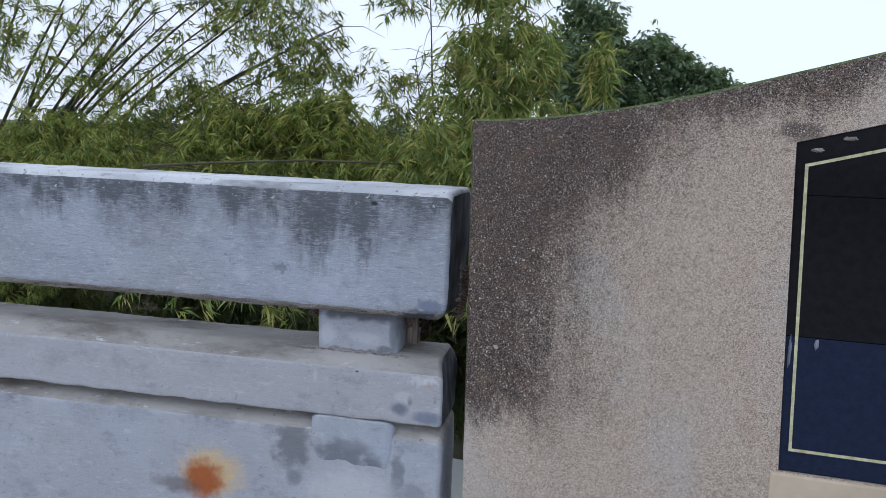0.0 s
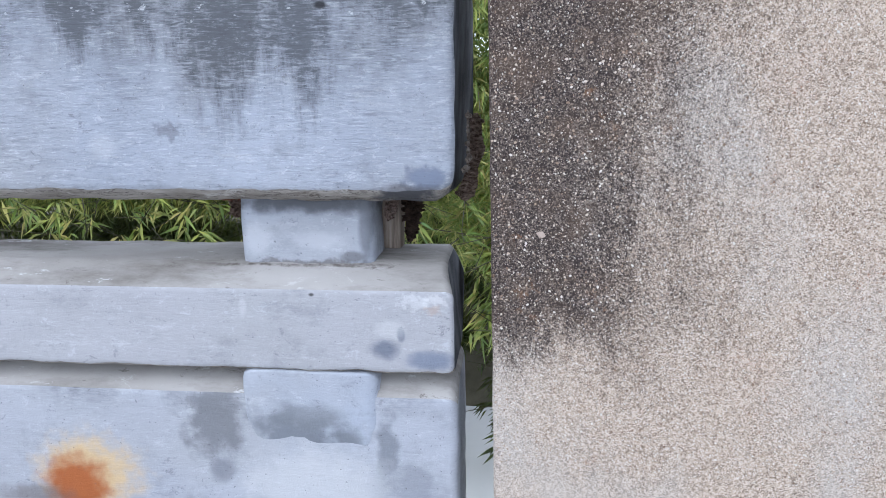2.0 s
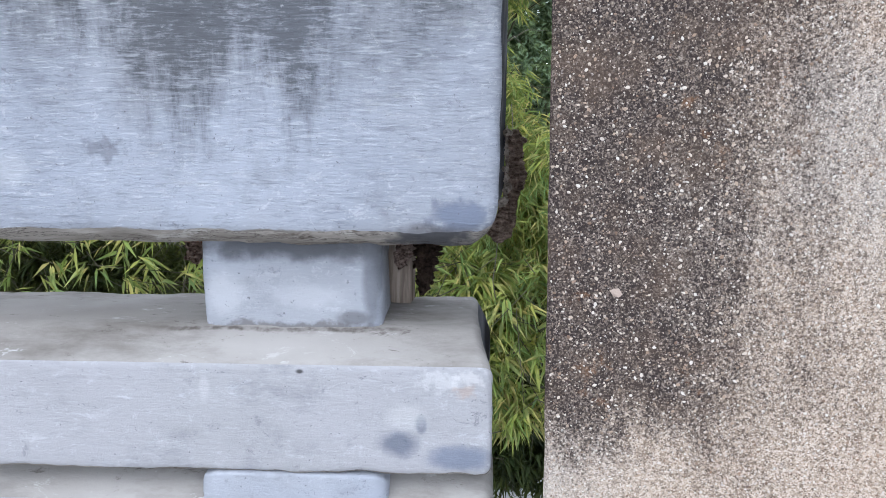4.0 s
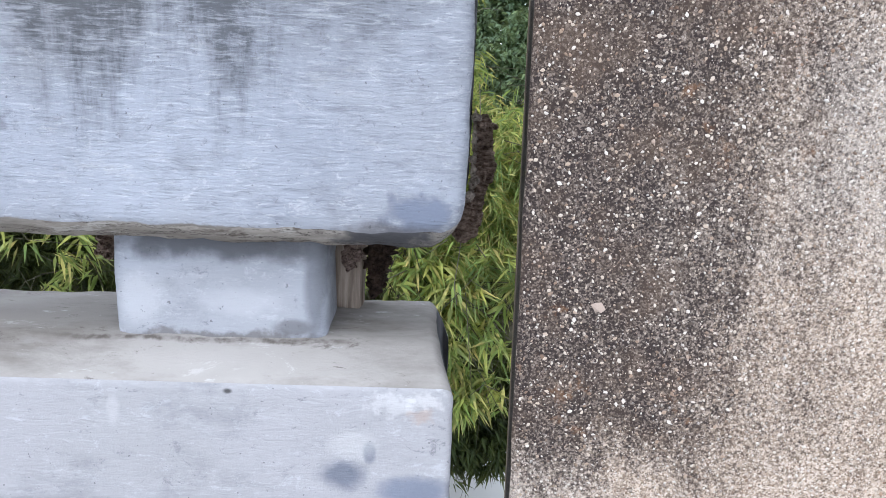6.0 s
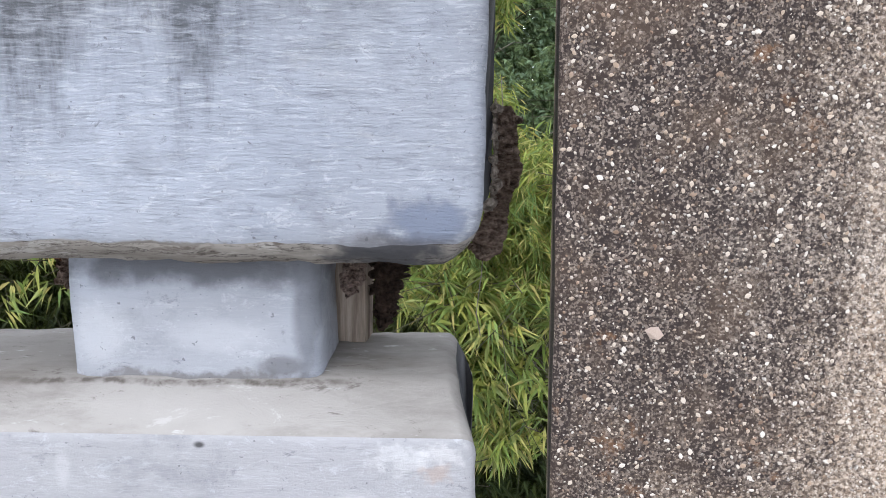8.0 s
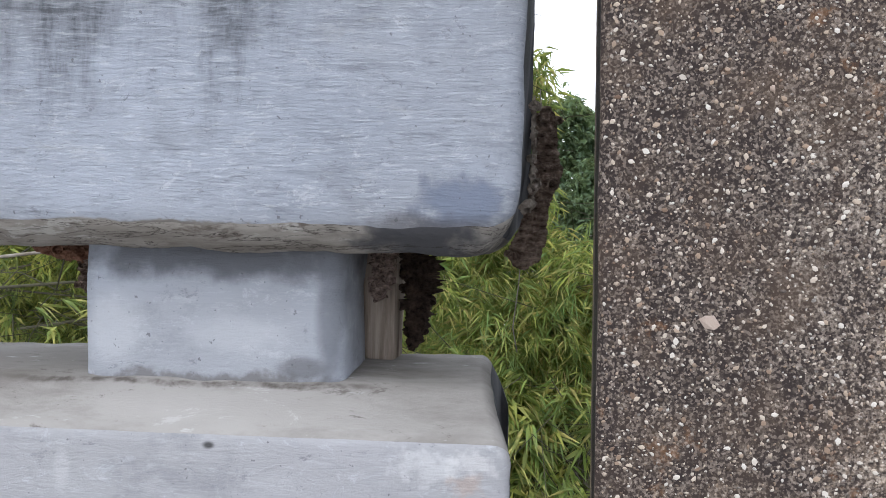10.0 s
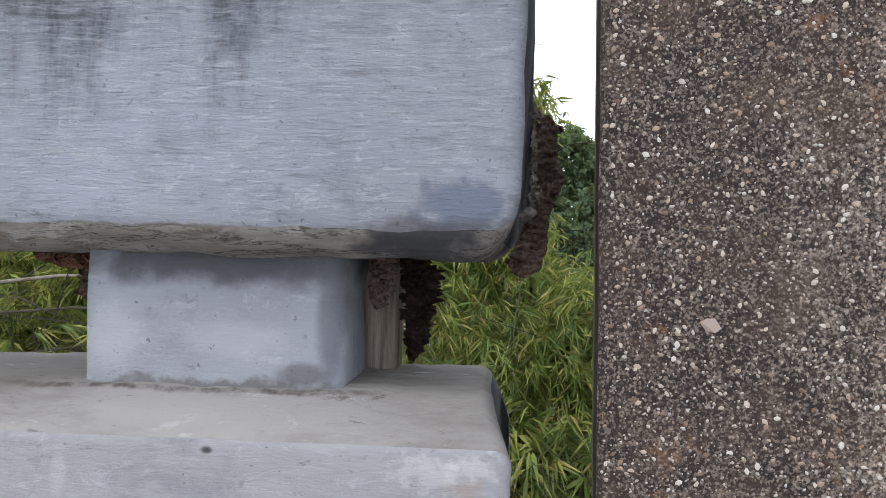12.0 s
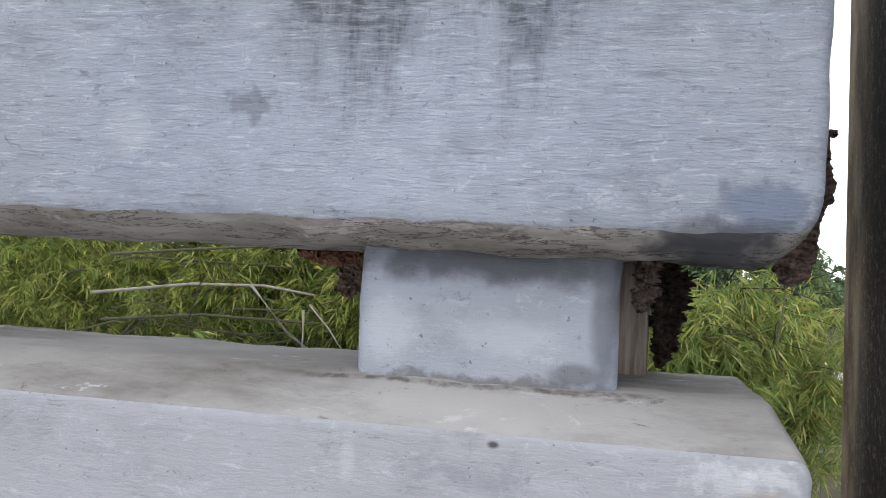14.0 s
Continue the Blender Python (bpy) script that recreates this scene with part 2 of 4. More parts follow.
def washed_stone():
    """The cement and sand between the pebbles."""
    m = Mat("washed_stone", 0.85, 0.2)
    g = m.add("ShaderNodeSeparateColor")
    m.put(g.inputs[0], m.voronoi(640, out="Color"))
    grain = m.ramp(g.outputs[0], (0.0, (0.13, 0.095, 0.072)), (0.3, (0.38, 0.305, 0.24)), (0.7, (0.55, 0.455, 0.375)), (1.0, (0.66, 0.58, 0.51)))
    clean = m.mix(m.ramp(m.noise(6, detail=6), (0.4, 0), (0.65, 0.25)), grain, (0.54, 0.44, 0.345))
    pepper = m.ramp(m.noise(190, detail=4, rough=0.75), (0.38, 0.75), (0.46, 0))
    clean = m.mix(pepper, clean, (0.20, 0.155, 0.12))
    cool = m.ramp(m.noise(4, (1, 1, 0.5), detail=5), (0.50, 0), (0.66, 0.45))
    clean = m.mix(cool, clean, (0.46, 0.455, 0.44))
    dark = m.mix(m.ramp(g.outputs[0], (0.62, 0), (0.80, 0.75)), (0.034, 0.026, 0.025), (0.22, 0.18, 0.155))
    dark = m.mix(m.ramp(m.noise(18, detail=5), (0.46, 0), (0.66, 0.6)), dark, (0.095, 0.066, 0.048))
    dark = m.mix(m.ramp(m.noise(26, detail=6, rough=0.7), (0.62, 0), (0.70, 0.7)), dark, (0.19, 0.095, 0.045))
    # End face: algae and gap shade share this colour; the sky-lit back is browner.
    _, y, _ = m.axes()
    back = m.span(m.calc("ADD", y, m.times(m.calc("SUBTRACT", m.noise(14, (1, 1, 0.2), detail=5), 0.5), 0.10)), 1.83, 1.90)
    dark = m.mix(back, dark, m.mix(m.ramp(m.noise(30, (1, 1, 0.3), detail=6), (0.4, 0), (0.6, 1)), (0.075, 0.052, 0.032), (0.20, 0.155, 0.10)))
    shaded_algae = m.span(m.calc("ADD", y, m.times(m.calc("SUBTRACT", m.noise(14, (1, 1, 0.2), detail=5), 0.5), 0.03)), 1.714, 1.732)
    dark = m.mix(m.times(shaded_algae, m.calc("SUBTRACT", 1.0, back), 0.9), dark, (0.014, 0.011, 0.009))
    fine = m.ramp(m.noise(140, detail=5, rough=0.8), (0.30, 0.75), (0.48, 1))
    wash = m.mix(m.times(algae_shade_mask(m), fine), clean, dark)
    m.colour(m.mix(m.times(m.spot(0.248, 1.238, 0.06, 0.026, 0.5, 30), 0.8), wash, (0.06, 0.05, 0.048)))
    m.bump(g.outputs[1], 0.5, 0.0015).bump(m.noise(30, detail=5), 0.3, 0.004)
    return m.m


def pebble_stone():
    m = Mat("pebble_stone", 0.7, 0.3)
    pick = m.calc("FRACT", m.calc("ADD", m.island(), m.add("ShaderNodeObjectInfo").outputs["Random"]))
    tone = m.ramp(pick, (0.0, (0.16, 0.105, 0.075)), (0.18, (0.36, 0.27, 0.20)), (0.42, (0.52, 0.44, 0.36)), (0.72, (0.62, 0.565, 0.505)), (0.9, (0.66, 0.63, 0.585)), (1.0, (0.30, 0.22, 0.16)))
    tone = m.mix(m.ramp(m.noise(9, detail=5), (0.56, 0), (0.70, 0.45)), tone, (0.36, 0.17, 0.10))
    grown = m.ramp(m.calc("FRACT", m.times(pick, 7.31)), (0.34, 0.95), (0.56, 0.10))
    film = m.times(algae_shade_mask(m), m.calc("MAXIMUM", grown, m.ramp(m.noise(190, detail=3), (0.50, 0.0), (0.64, 0.8))))
    m.colour(m.mix(film, tone, (0.065, 0.048, 0.04))).bump(m.noise(500, detail=3), 0.3, 0.0005)
    return m.m


def simple(name, a, b, scale, rough=0.8, bump=0.3, stretch=(1, 1, 1), depth=0.004, spec=0.3):
    m = Mat(name, rough, spec)
    m.colour(m.mix(m.ramp(m.noise(scale, stretch, detail=7, rough=0.65), (0.32, 0), (0.68, 1)), a, b))
    m.bump(m.noise(scale * 3, stretch, detail=6, rough=0.7), bump, depth)
    return m.m


def leaf_matter(name, *tones, age=0.42):
    m = Mat(name, 0.55, 0.3)
    n = len(tones) - 1
    c = m.ramp(m.island(), *[(i / n, t) for i, t in enumerate(tones)])
    old = tuple(a * age for a in tones[0])
    c = m.mix(m.ramp(m.noise(6, detail=3, rough=0.6), (0.43, 0.75), (0.53, 0)), c, old)
    young = tuple(min(a * 1.35, 0.7) for a in tones[-2])
    c = m.mix(m.ramp(m.noise(4.3, detail=3, rough=0.6), (0.55, 0), (0.68, 0.6)), c, young)
    m.colour(c)
    thin = m.add("ShaderNodeBsdfTranslucent")
    m.put(thin.inputs[0], m.mix(0.35, c, (0.35, 0.35, 0.06)))
    both = m.add("ShaderNodeMixShader")
    both.inputs[0].default_value = 0.42
    m.t.links.new(m.b.outputs[0], both.inputs[1])
    m.t.links.new(thin.outputs[0], both.inputs[2])
    m.t.links.new(both.outputs[0], m.t.nodes["Material Output"].inputs[0])
    return m.m


MAT_TOP = painted_concrete("paint_top", 1.10, 0.27, bare=0.803, zones=[(-0.205, 0.075, 0.21), (-0.29, 0.13, 0.20), (-0.39, 0.07, 0.14), (-0.09, 0.05, 0.10), (-0.03, 0.03, 0.08), (-0.53, 0.06, 0.11), (-0.66, 0.06, 0.12), (-0.86, 0.14, 0.10), (-1.02, 0.06, 0.12)], marks=[(-0.40, 0.885, 0.03, 0.016, (0.17, 0.18, 0.21), 0.6, 1.6, 70), (-0.50, 0.865, 0.03, 0.025, (0.62, 0.64, 0.67), 0.3), (-0.034, 0.818, 0.046, 0.026, (0.10, 0.115, 0.155), 0.6, 0.8, 60), (-0.034, 0.819, 0.040, 0.021, (0.20, 0.235, 0.32), 0.75, 0.8, 60), (-0.06, 0.800, 0.06, 0.016, (0.085, 0.075, 0.075), 0.6, 0.9), (-0.172, 1.052, 0.012, 0.007, (0.03, 0.03, 0.035), 0.95)])
MAT_MID = painted_concrete("paint_mid", 0.70, 0.03, brushy=0.35, warm=0.75, bare=0.533, marks=[(-0.10, 0.570, 0.030, 0.020, (0.12, 0.14, 0.19), 0.8), (-0.075, 0.592, 0.008, 0.014, (0.12, 0.14, 0.19), 0.8), (-0.03, 0.553, 0.05, 0.02, (0.16, 0.19, 0.26), 0.8), (-0.205, 0.650, 0.006, 0.004, (0.05, 0.05, 0.05), 0.9), (-0.055, 0.640, 0.028, 0.014, (0.62, 0.63, 0.65), 0.5, 1.5, 90), (-0.022, 0.645, 0.018, 0.012, (0.66, 0.66, 0.67), 0.5, 1.5, 90), (-0.09, 0.60, 0.03, 0.02, (0.60, 0.61, 0.62), 0.4), (-0.31, 0.63, 0.008, 0.02, (0.66, 0.67, 0.69), 0.3), (-0.028, 0.630, 0.014, 0.010, (0.45, 0.30, 0.21), 0.35, 1.2, 80)])
MAT_LOW = painted_concrete("paint_low", 0.53, 0.10, brushy=0.3, warm=0.35, marks=[(-0.585, 0.345, 0.11, 0.085, (0.66, 0.45, 0.18), 0.7, 0.45, 45), (-0.608, 0.322, 0.075, 0.075, (0.34, 0.09, 0.02), 0.95, 0.38, 40), (-0.37, 0.44, 0.07, 0.075, (0.14, 0.145, 0.16), 0.75, 0.9), (-0.10, 0.41, 0.022, 0.07, (0.15, 0.165, 0.19), 0.7, 1.0), (-0.07, 0.34, 0.07, 0.06, (0.22, 0.235, 0.27), 0.6, 1.0), (-0.36, 0.36, 0.03, 0.03, (0.16, 0.17, 0.2), 0.7), (-0.68, 0.30, 0.09, 0.03, (0.12, 0.10, 0.09), 0.6), (-0.22, 0.33, 0.16, 0.10, (0.52, 0.53, 0.55), 0.7)])
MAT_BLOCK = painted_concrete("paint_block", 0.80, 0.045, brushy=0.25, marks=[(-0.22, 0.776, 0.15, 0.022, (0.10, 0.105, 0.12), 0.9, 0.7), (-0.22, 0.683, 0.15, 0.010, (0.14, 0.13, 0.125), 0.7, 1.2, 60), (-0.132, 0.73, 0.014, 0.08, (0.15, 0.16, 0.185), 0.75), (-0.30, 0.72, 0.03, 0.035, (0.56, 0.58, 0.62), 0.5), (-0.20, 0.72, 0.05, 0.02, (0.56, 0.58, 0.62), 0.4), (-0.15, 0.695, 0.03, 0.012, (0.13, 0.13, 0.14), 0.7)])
MAT_LOWBLOCK = painted_concrete("paint_low_block", 0.60, 0.03, brushy=0.2, marks=[(-0.24, 0.425, 0.09, 0.05, (0.17, 0.185, 0.215), 0.8, 0.9), (-0.22, 0.46, 0.08, 0.03, (0.20, 0.215, 0.24), 0.7), (-0.16, 0.42, 0.03, 0.03, (0.17, 0.185, 0.21), 0.8)])
MAT_RAW, MAT_CAP, MAT_WHITECAP, MAT_SHADED_END = raw_concrete(), cap_concrete(), white_cap(), shaded_end_concrete()
MAT_WASH, MAT_PEBBLE = washed_stone(), pebble_stone()
MAT_SHARD = simple("tan_shard", (0.36, 0.28, 0.235), (0.52, 0.43, 0.37), 400, 0.8, 0.3)
MAT_MOSS = simple("moss", (0.05, 0.075, 0.03), (0.16, 0.19, 0.08), 60, 0.95, 0.8)
MAT_LEDGE = simple("beige_stone", (0.46, 0.37, 0.27), (0.58, 0.48, 0.36), 9, 0.75)
MAT_GRANITE = simple("black_granite", (0.006, 0.006, 0.008), (0.012, 0.012, 0.015), 60, 0.14, 0.02, spec=0.14)
# Lower tiles: the bluish reflection on black granite is put into the base colour.
MAT_GRANITE_REFLECT = simple("granite_blue_reflection", (0.007, 0.012, 0.032), (0.012, 0.02, 0.05), 60, 0.18, 0.02, spec=0.22)
MAT_LINE = simple("yellow_paint", (0.34, 0.33, 0.18), (0.66, 0.64, 0.42), 60, 0.6)
MAT_GLUE = simple("white_smear", (0.08, 0.09, 0.13), (0.26, 0.28, 0.34), 40, 0.6, 0.2, (1, 1, 0.25))
MAT_NEST = simple("dried_mud", (0.075, 0.045, 0.035), (0.46, 0.35, 0.29), 100, 0.95, 0.9, (1, 1, 2.5), 0.005, 0.1)
MAT_NEST_RED = simple("dried_red_mud", (0.022, 0.011, 0.009), (0.50, 0.38, 0.33), 170, 0.95, 1.0, (1, 1, 1.3), 0.005, 0.1)
MAT_NEST_RUST = simple("rusty_mud", (0.09, 0.035, 0.022), (0.36, 0.20, 0.14), 70, 0.95, 0.9, (0.6, 1, 1.8), 0.005, 0.1)
MAT_NEST_BLACK = simple("charred_mud", (0.012, 0.009, 0.008), (0.11, 0.075, 0.06), 90, 0.95, 0.9, (1, 1, 1.5), 0.005, 0.1)
MAT_NEST_PALE = simple("papery_mud", (0.13, 0.10, 0.085), (0.55, 0.48, 0.42), 140, 0.9, 0.7, (1, 1, 0.6), 0.003, 0.1)
MAT_TIMBER = simple("grey_timber", (0.12, 0.085, 0.065), (0.46, 0.39, 0.33), 45, 0.9, 0.6, (3, 3, 0.2), 0.003, 0.15)
MAT_LEAF = leaf_matter("bamboo_leaf", (0.07, 0.125, 0.035), (0.16, 0.25, 0.06), (0.30, 0.39, 0.085), (0.48, 0.50, 0.12), (0.10, 0.18, 0.06), (0.62, 0.56, 0.15), (0.24, 0.33, 0.08))
# Low leaves behind the bamboo, with the deep shade there in their colour.
MAT_LEAF_SHADED = leaf_matter("shaded_leaf", (0.018, 0.034, 0.014), (0.035, 0.06, 0.022), (0.06, 0.09, 0.03), (0.028, 0.05, 0.02), (0.10, 0.13, 0.045))
MAT_LEAF_YOUNG = leaf_matter("young_bamboo_leaf", (0.13, 0.21, 0.05), (0.30, 0.40, 0.10), (0.56, 0.56, 0.15), (0.20, 0.30, 0.10), (0.70, 0.64, 0.22), (0.36, 0.30, 0.12), (0.44, 0.50, 0.12), (0.16, 0.27, 0.10), (0.74, 0.62, 0.24), age=0.85)
MAT_TREE_LEAF = leaf_matter("tree_leaf", (0.14, 0.22, 0.14), (0.23, 0.33, 0.19), (0.18, 0.27, 0.15), (0.30, 0.40, 0.20))
MAT_CULM = simple("bamboo_culm", (0.035, 0.035, 0.022), (0.10, 0.09, 0.05), 8, 0.7)
MAT_DRY_CULM = simple("dry_culm", (0.16, 0.13, 0.10), (0.36, 0.33, 0.29), 10, 0.8)
MAT_BARK = simple("bark", (0.04, 0.032, 0.025), (0.12, 0.10, 0.08), 12, 0.9)
MAT_SOIL = simple("soil", (0.05, 0.045, 0.03), (0.12, 0.11, 0.075), 1.5, 0.95, 0.6, depth=0.03)
MAT_WATER = simple("silty_water", (0.60, 0.61, 0.60), (0.70, 0.71, 0.70), 0.5, 0.12, 0.05, spec=0.5)
MAT_DECK = simple("deck_concrete", (0.34, 0.33, 0.31), (0.46, 0.45, 0.43), 4, 0.9)


# ---- helpers for meshes ----
def mesh_of(name, verts, faces, mats, ids=None, smooth=True):
    me = bpy.data.meshes.new(name)
    me.from_pydata([tuple(v) for v in verts], [], faces)
    for m in mats:
        me.materials.append(m)
    if ids is not None:
        me.polygons.foreach_set("material_index", ids)
    if smooth:
        me.polygons.foreach_set("use_smooth", [True] * len(me.polygons))
    me.update()
    return me


def put_part(name, me, parent, label="", kind=""):
    ob = new(name, me)
    ob.parent = parent
    return tagged(ob, label, kind=kind)


def wobble(p, freq, seed=0.0):
    return noise.noise(Vector((p[0] * freq + seed, p[1] * freq + seed * 1.7, p[2] * freq - seed)))


def rounded(corners, radius, steps=4, spacing=0.012):
    """A closed outline with rounded corners (x, y, radius scale, tag of the side that follows), filled in evenly."""
    out, n = [], len(corners)
    for i in range(n):
        p, a, b = (Vector(corners[j][:2]) for j in (i, i - 1, (i + 1) % n))
        r = radius * corners[i][2]
        r = min(r, (a - p).length * 0.45, (b - p).length * 0.45)
        s, e = p + (a - p).normalized() * r, p + (b - p).normalized() * r
        for k in range(steps + 1):
            t = k / steps
            q = s * (1 - t) ** 2 + p * 2 * t * (1 - t) + e * t * t
            out.append((q, corners[i - 1][3] if t < 0.5 else corners[i][3]))
        nxt = Vector(corners[(i + 1) % n][:2])
        far = nxt + (p - nxt).normalized() * min(radius * corners[(i + 1) % n][2], (p - nxt).length * 0.45)
        m = int((far - e).length / spacing)
        for k in range(1, m):
            out.append((e.lerp(far, k / m), corners[i][3]))
    return out


def beam(name, corners, u0, u1, mats, parent, radius=0.012, bevel=0.012, skew=0.0, rough=0.0012, step=0.02, slope=None, foot=None, label="", seed=0.0):
    """A cast concrete bar along x with the outline given in (y, z), worn edges and softly rounded ends."""
    line = rounded(corners, radius)
    centre = sum((p for p, _ in line), Vector((0, 0))) / len(line)
    us = [u0, u0 + bevel * 0.3, u0 + bevel]
    n = max(2, int((u1 - u0 - 2 * bevel) / step))
    us += [u0 + bevel + (u1 - u0 - 2 * bevel) * k / n for k in range(1, n)]
    us += [u1 - bevel, u1 - bevel * 0.7, u1 - bevel * 0.3, u1 - bevel * 0.08, u1]
    verts, faces, ids = [], [], []
    m = len(line)
    for u in us:
        d = min(u - u0, u1 - u)
        inset = bevel * (1 - math.sqrt(max(0.0, 1 - (1 - min(1, d / bevel)) ** 2)))
        for p, tag in line:
            w = p - centre
            q = p - Vector((math.copysign(min(inset, abs(w.x)), w.x), math.copysign(min(inset, abs(w.y)), w.y))) * 0.9
            v = Vector((u, q.x, q.y))
            k = rough * wobble(v, 14, seed) + rough * 0.6 * wobble(v, 45, seed)
            if tag == 1:
                k += 0.0035 * max(-0.4, wobble(v, 17, seed + 3)) + 0.002 * wobble(v, 70, seed + 5)
            cut = slope[1] * max(0.0, q.y - slope[0]) * max(0.0, 1 - (u1 - u) / 0.1) if slope else 0.0
            if foot:
                cut += foot[1] * max(0.0, foot[0] - q.y) ** 2 * max(0.0, 1 - (u1 - u) / 0.12)
            nrm = w.normalized()
            verts.append((u - cut + skew * q.x * max(0.0, 1 - (u1 - u) / 0.5) + rough * wobble(v, 30, seed + 9), q.x + nrm.x * k, q.y + nrm.y * k))
    for i in range(len(us) - 1):
        for j in range(m):
            a, b = i * m + j, i * m + (j + 1) % m
            faces.append((a, b, b + m, a + m))
            ids.append(line[j][1])
    faces.append(tuple(range(m - 1, -1, -1)))
    faces.append(tuple(range((len(us) - 1) * m, len(us) * m)))
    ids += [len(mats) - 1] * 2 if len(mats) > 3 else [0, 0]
    return put_part(name, mesh_of(name, verts, faces, mats, ids), parent, label)


def box(name, lo, hi, mat, parent, bevel=0.004, label="", segments=2):
    bm = bmesh.new()
    bmesh.ops.create_cube(bm, size=1.0)
    for v in bm.verts:
        v.co = Vector([lo[i] + (v.co[i] + 0.5) * (hi[i] - lo[i]) for i in range(3)])
    if bevel:
        bmesh.ops.bevel(bm, geom=bm.edges[:], offset=bevel, segments=segments, affect="EDGES", profile=0.5)
    me = bpy.data.meshes.new(name)
    bm.to_mesh(me)
    bm.free()
    me.materials.append(mat)
    return put_part(name, me, parent, label) if parent else new(name, me)


def tube(points, radii, sides=6):
    """Verts and faces of a tapered tube along points."""
    verts, faces = [], []
    for i, p in enumerate(points):
        d = (Vector(points[min(i + 1, len(points) - 1)]) - Vector(points[max(i - 1, 0)])).normalized()
        a = d.orthogonal().normalized()
        b = d.cross(a)
        for k in range(sides):
            t = 2 * math.pi * k / sides
            verts.append(Vector(p) + (a * math.cos(t) + b * math.sin(t)) * radii[i])
    for i in range(len(points) - 1):
        for k in range(sides):
            a, b = i * sides + k, i * sides + (k + 1) % sides
            faces.append((a, b, b + sides, a + sides))
    faces += [tuple(range(sides - 1, -1, -1)), tuple(range(len(verts) - sides, len(verts)))]
    return verts, faces


def joined(pieces):
    verts, faces = [], []
    for v, f in pieces:
        o = len(verts)
        verts += v
        faces += [tuple(i + o for i in g) for g in f]
    return verts, faces


# ---- ground, river and deck ----
def ground_sheet():
    xs = [-1500, -300, -60] + [-14 + 0.7 * i for i in range(33)] + [60, 300, 1500]
    ys = [-1500, -300, -60, -20, -9] + [2.0 + 0.6 * i for i in range(30)] + [26, 34, 42, 50, 60, 150, 400, 1500]
    verts, faces = [], []
    for y in ys:
        for x in xs:
            bank = min(1.0, max(0.0, (y - 9.2) / 1.8)) * min(1.0, max(0.0, (18.0 - y) / 3.0))
            far = min(1.0, max(0.0, (y - 42) / 8))
            z = -3.7 + 2.5 * bank + 2.0 * far
            if abs(x) < 30 and 0 < y < 30:
                z += 0.15 * wobble((x, y, 0), 0.8)
            verts.append((x, y, z))
    w = len(xs)
    for j in range(len(ys) - 1):
        for i in range(w - 1):
            a = j * w + i
            faces.append((a, a + 1, a + 1 + w, a + w))
    return tagged(new("ground", mesh_of("ground", verts, faces, [MAT_SOIL])), "brown earth river bank under the bamboo", "ground", kind="structure")


ground_sheet()
wv = [(-300, 2.6, -3.2), (300, 2.6, -3.2), (300, 48, -3.2), (-300, 48, -3.2)]
tagged(new("water", mesh_of("water", wv, [(0, 1, 2, 3)], [MAT_WATER])), "pale silty river water reflecting the white sky", "water", kind="structure")
deck = box("pavement", (-30, -7.5, -0.45), (30, 1.66, 0.0), MAT_DECK, None, 0.01)
tagged(deck, "grey concrete bridge deck in front of the railing", "pavement", kind="structure")
pier = box("wall_abutment", (-4, 1.664, -4.0), (4, 1.95, 0.0), MAT_DECK, None, 0.02)
tagged(pier, "grey concrete abutment below railing and marker", "wall", kind="structure")

# ---- concrete railing ----
rail = tagged(new("bridge_railing"), "weathered blue-grey painted concrete railing with black algae streaks", "railing")
rail.matrix_world = pose(-0.4712, 1.711, 0, 0, 0.8, 6.3)
LEFT = -3.4
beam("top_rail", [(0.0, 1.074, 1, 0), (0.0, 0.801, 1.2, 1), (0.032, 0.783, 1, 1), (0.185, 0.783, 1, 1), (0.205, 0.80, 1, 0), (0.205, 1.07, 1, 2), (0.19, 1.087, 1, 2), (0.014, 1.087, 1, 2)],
     LEFT, 0.004, [MAT_TOP, MAT_RAW, MAT_WHITECAP, MAT_SHADED_END], rail, 0.011, 0.013, 0.075, 0.0018, 0.008, foot=(0.84, 7.0), label="thick top rail with black streaks and a patched lower corner")
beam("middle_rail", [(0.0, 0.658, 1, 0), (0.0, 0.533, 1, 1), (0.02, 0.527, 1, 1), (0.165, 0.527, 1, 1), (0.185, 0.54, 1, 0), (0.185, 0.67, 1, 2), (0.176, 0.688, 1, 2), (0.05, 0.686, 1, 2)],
     LEFT, 0.002, [MAT_MID, MAT_RAW, MAT_CAP, MAT_SHADED_END], rail, 0.008, 0.008, 0.0, 0.0022, 0.01, slope=(0.645, 0.4), seed=4)
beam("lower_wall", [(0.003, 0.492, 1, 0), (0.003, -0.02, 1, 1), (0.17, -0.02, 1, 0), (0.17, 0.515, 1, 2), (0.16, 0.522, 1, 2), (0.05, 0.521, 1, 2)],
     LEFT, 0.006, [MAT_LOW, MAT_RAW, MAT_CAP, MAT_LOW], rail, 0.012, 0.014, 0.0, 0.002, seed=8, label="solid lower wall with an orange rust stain")
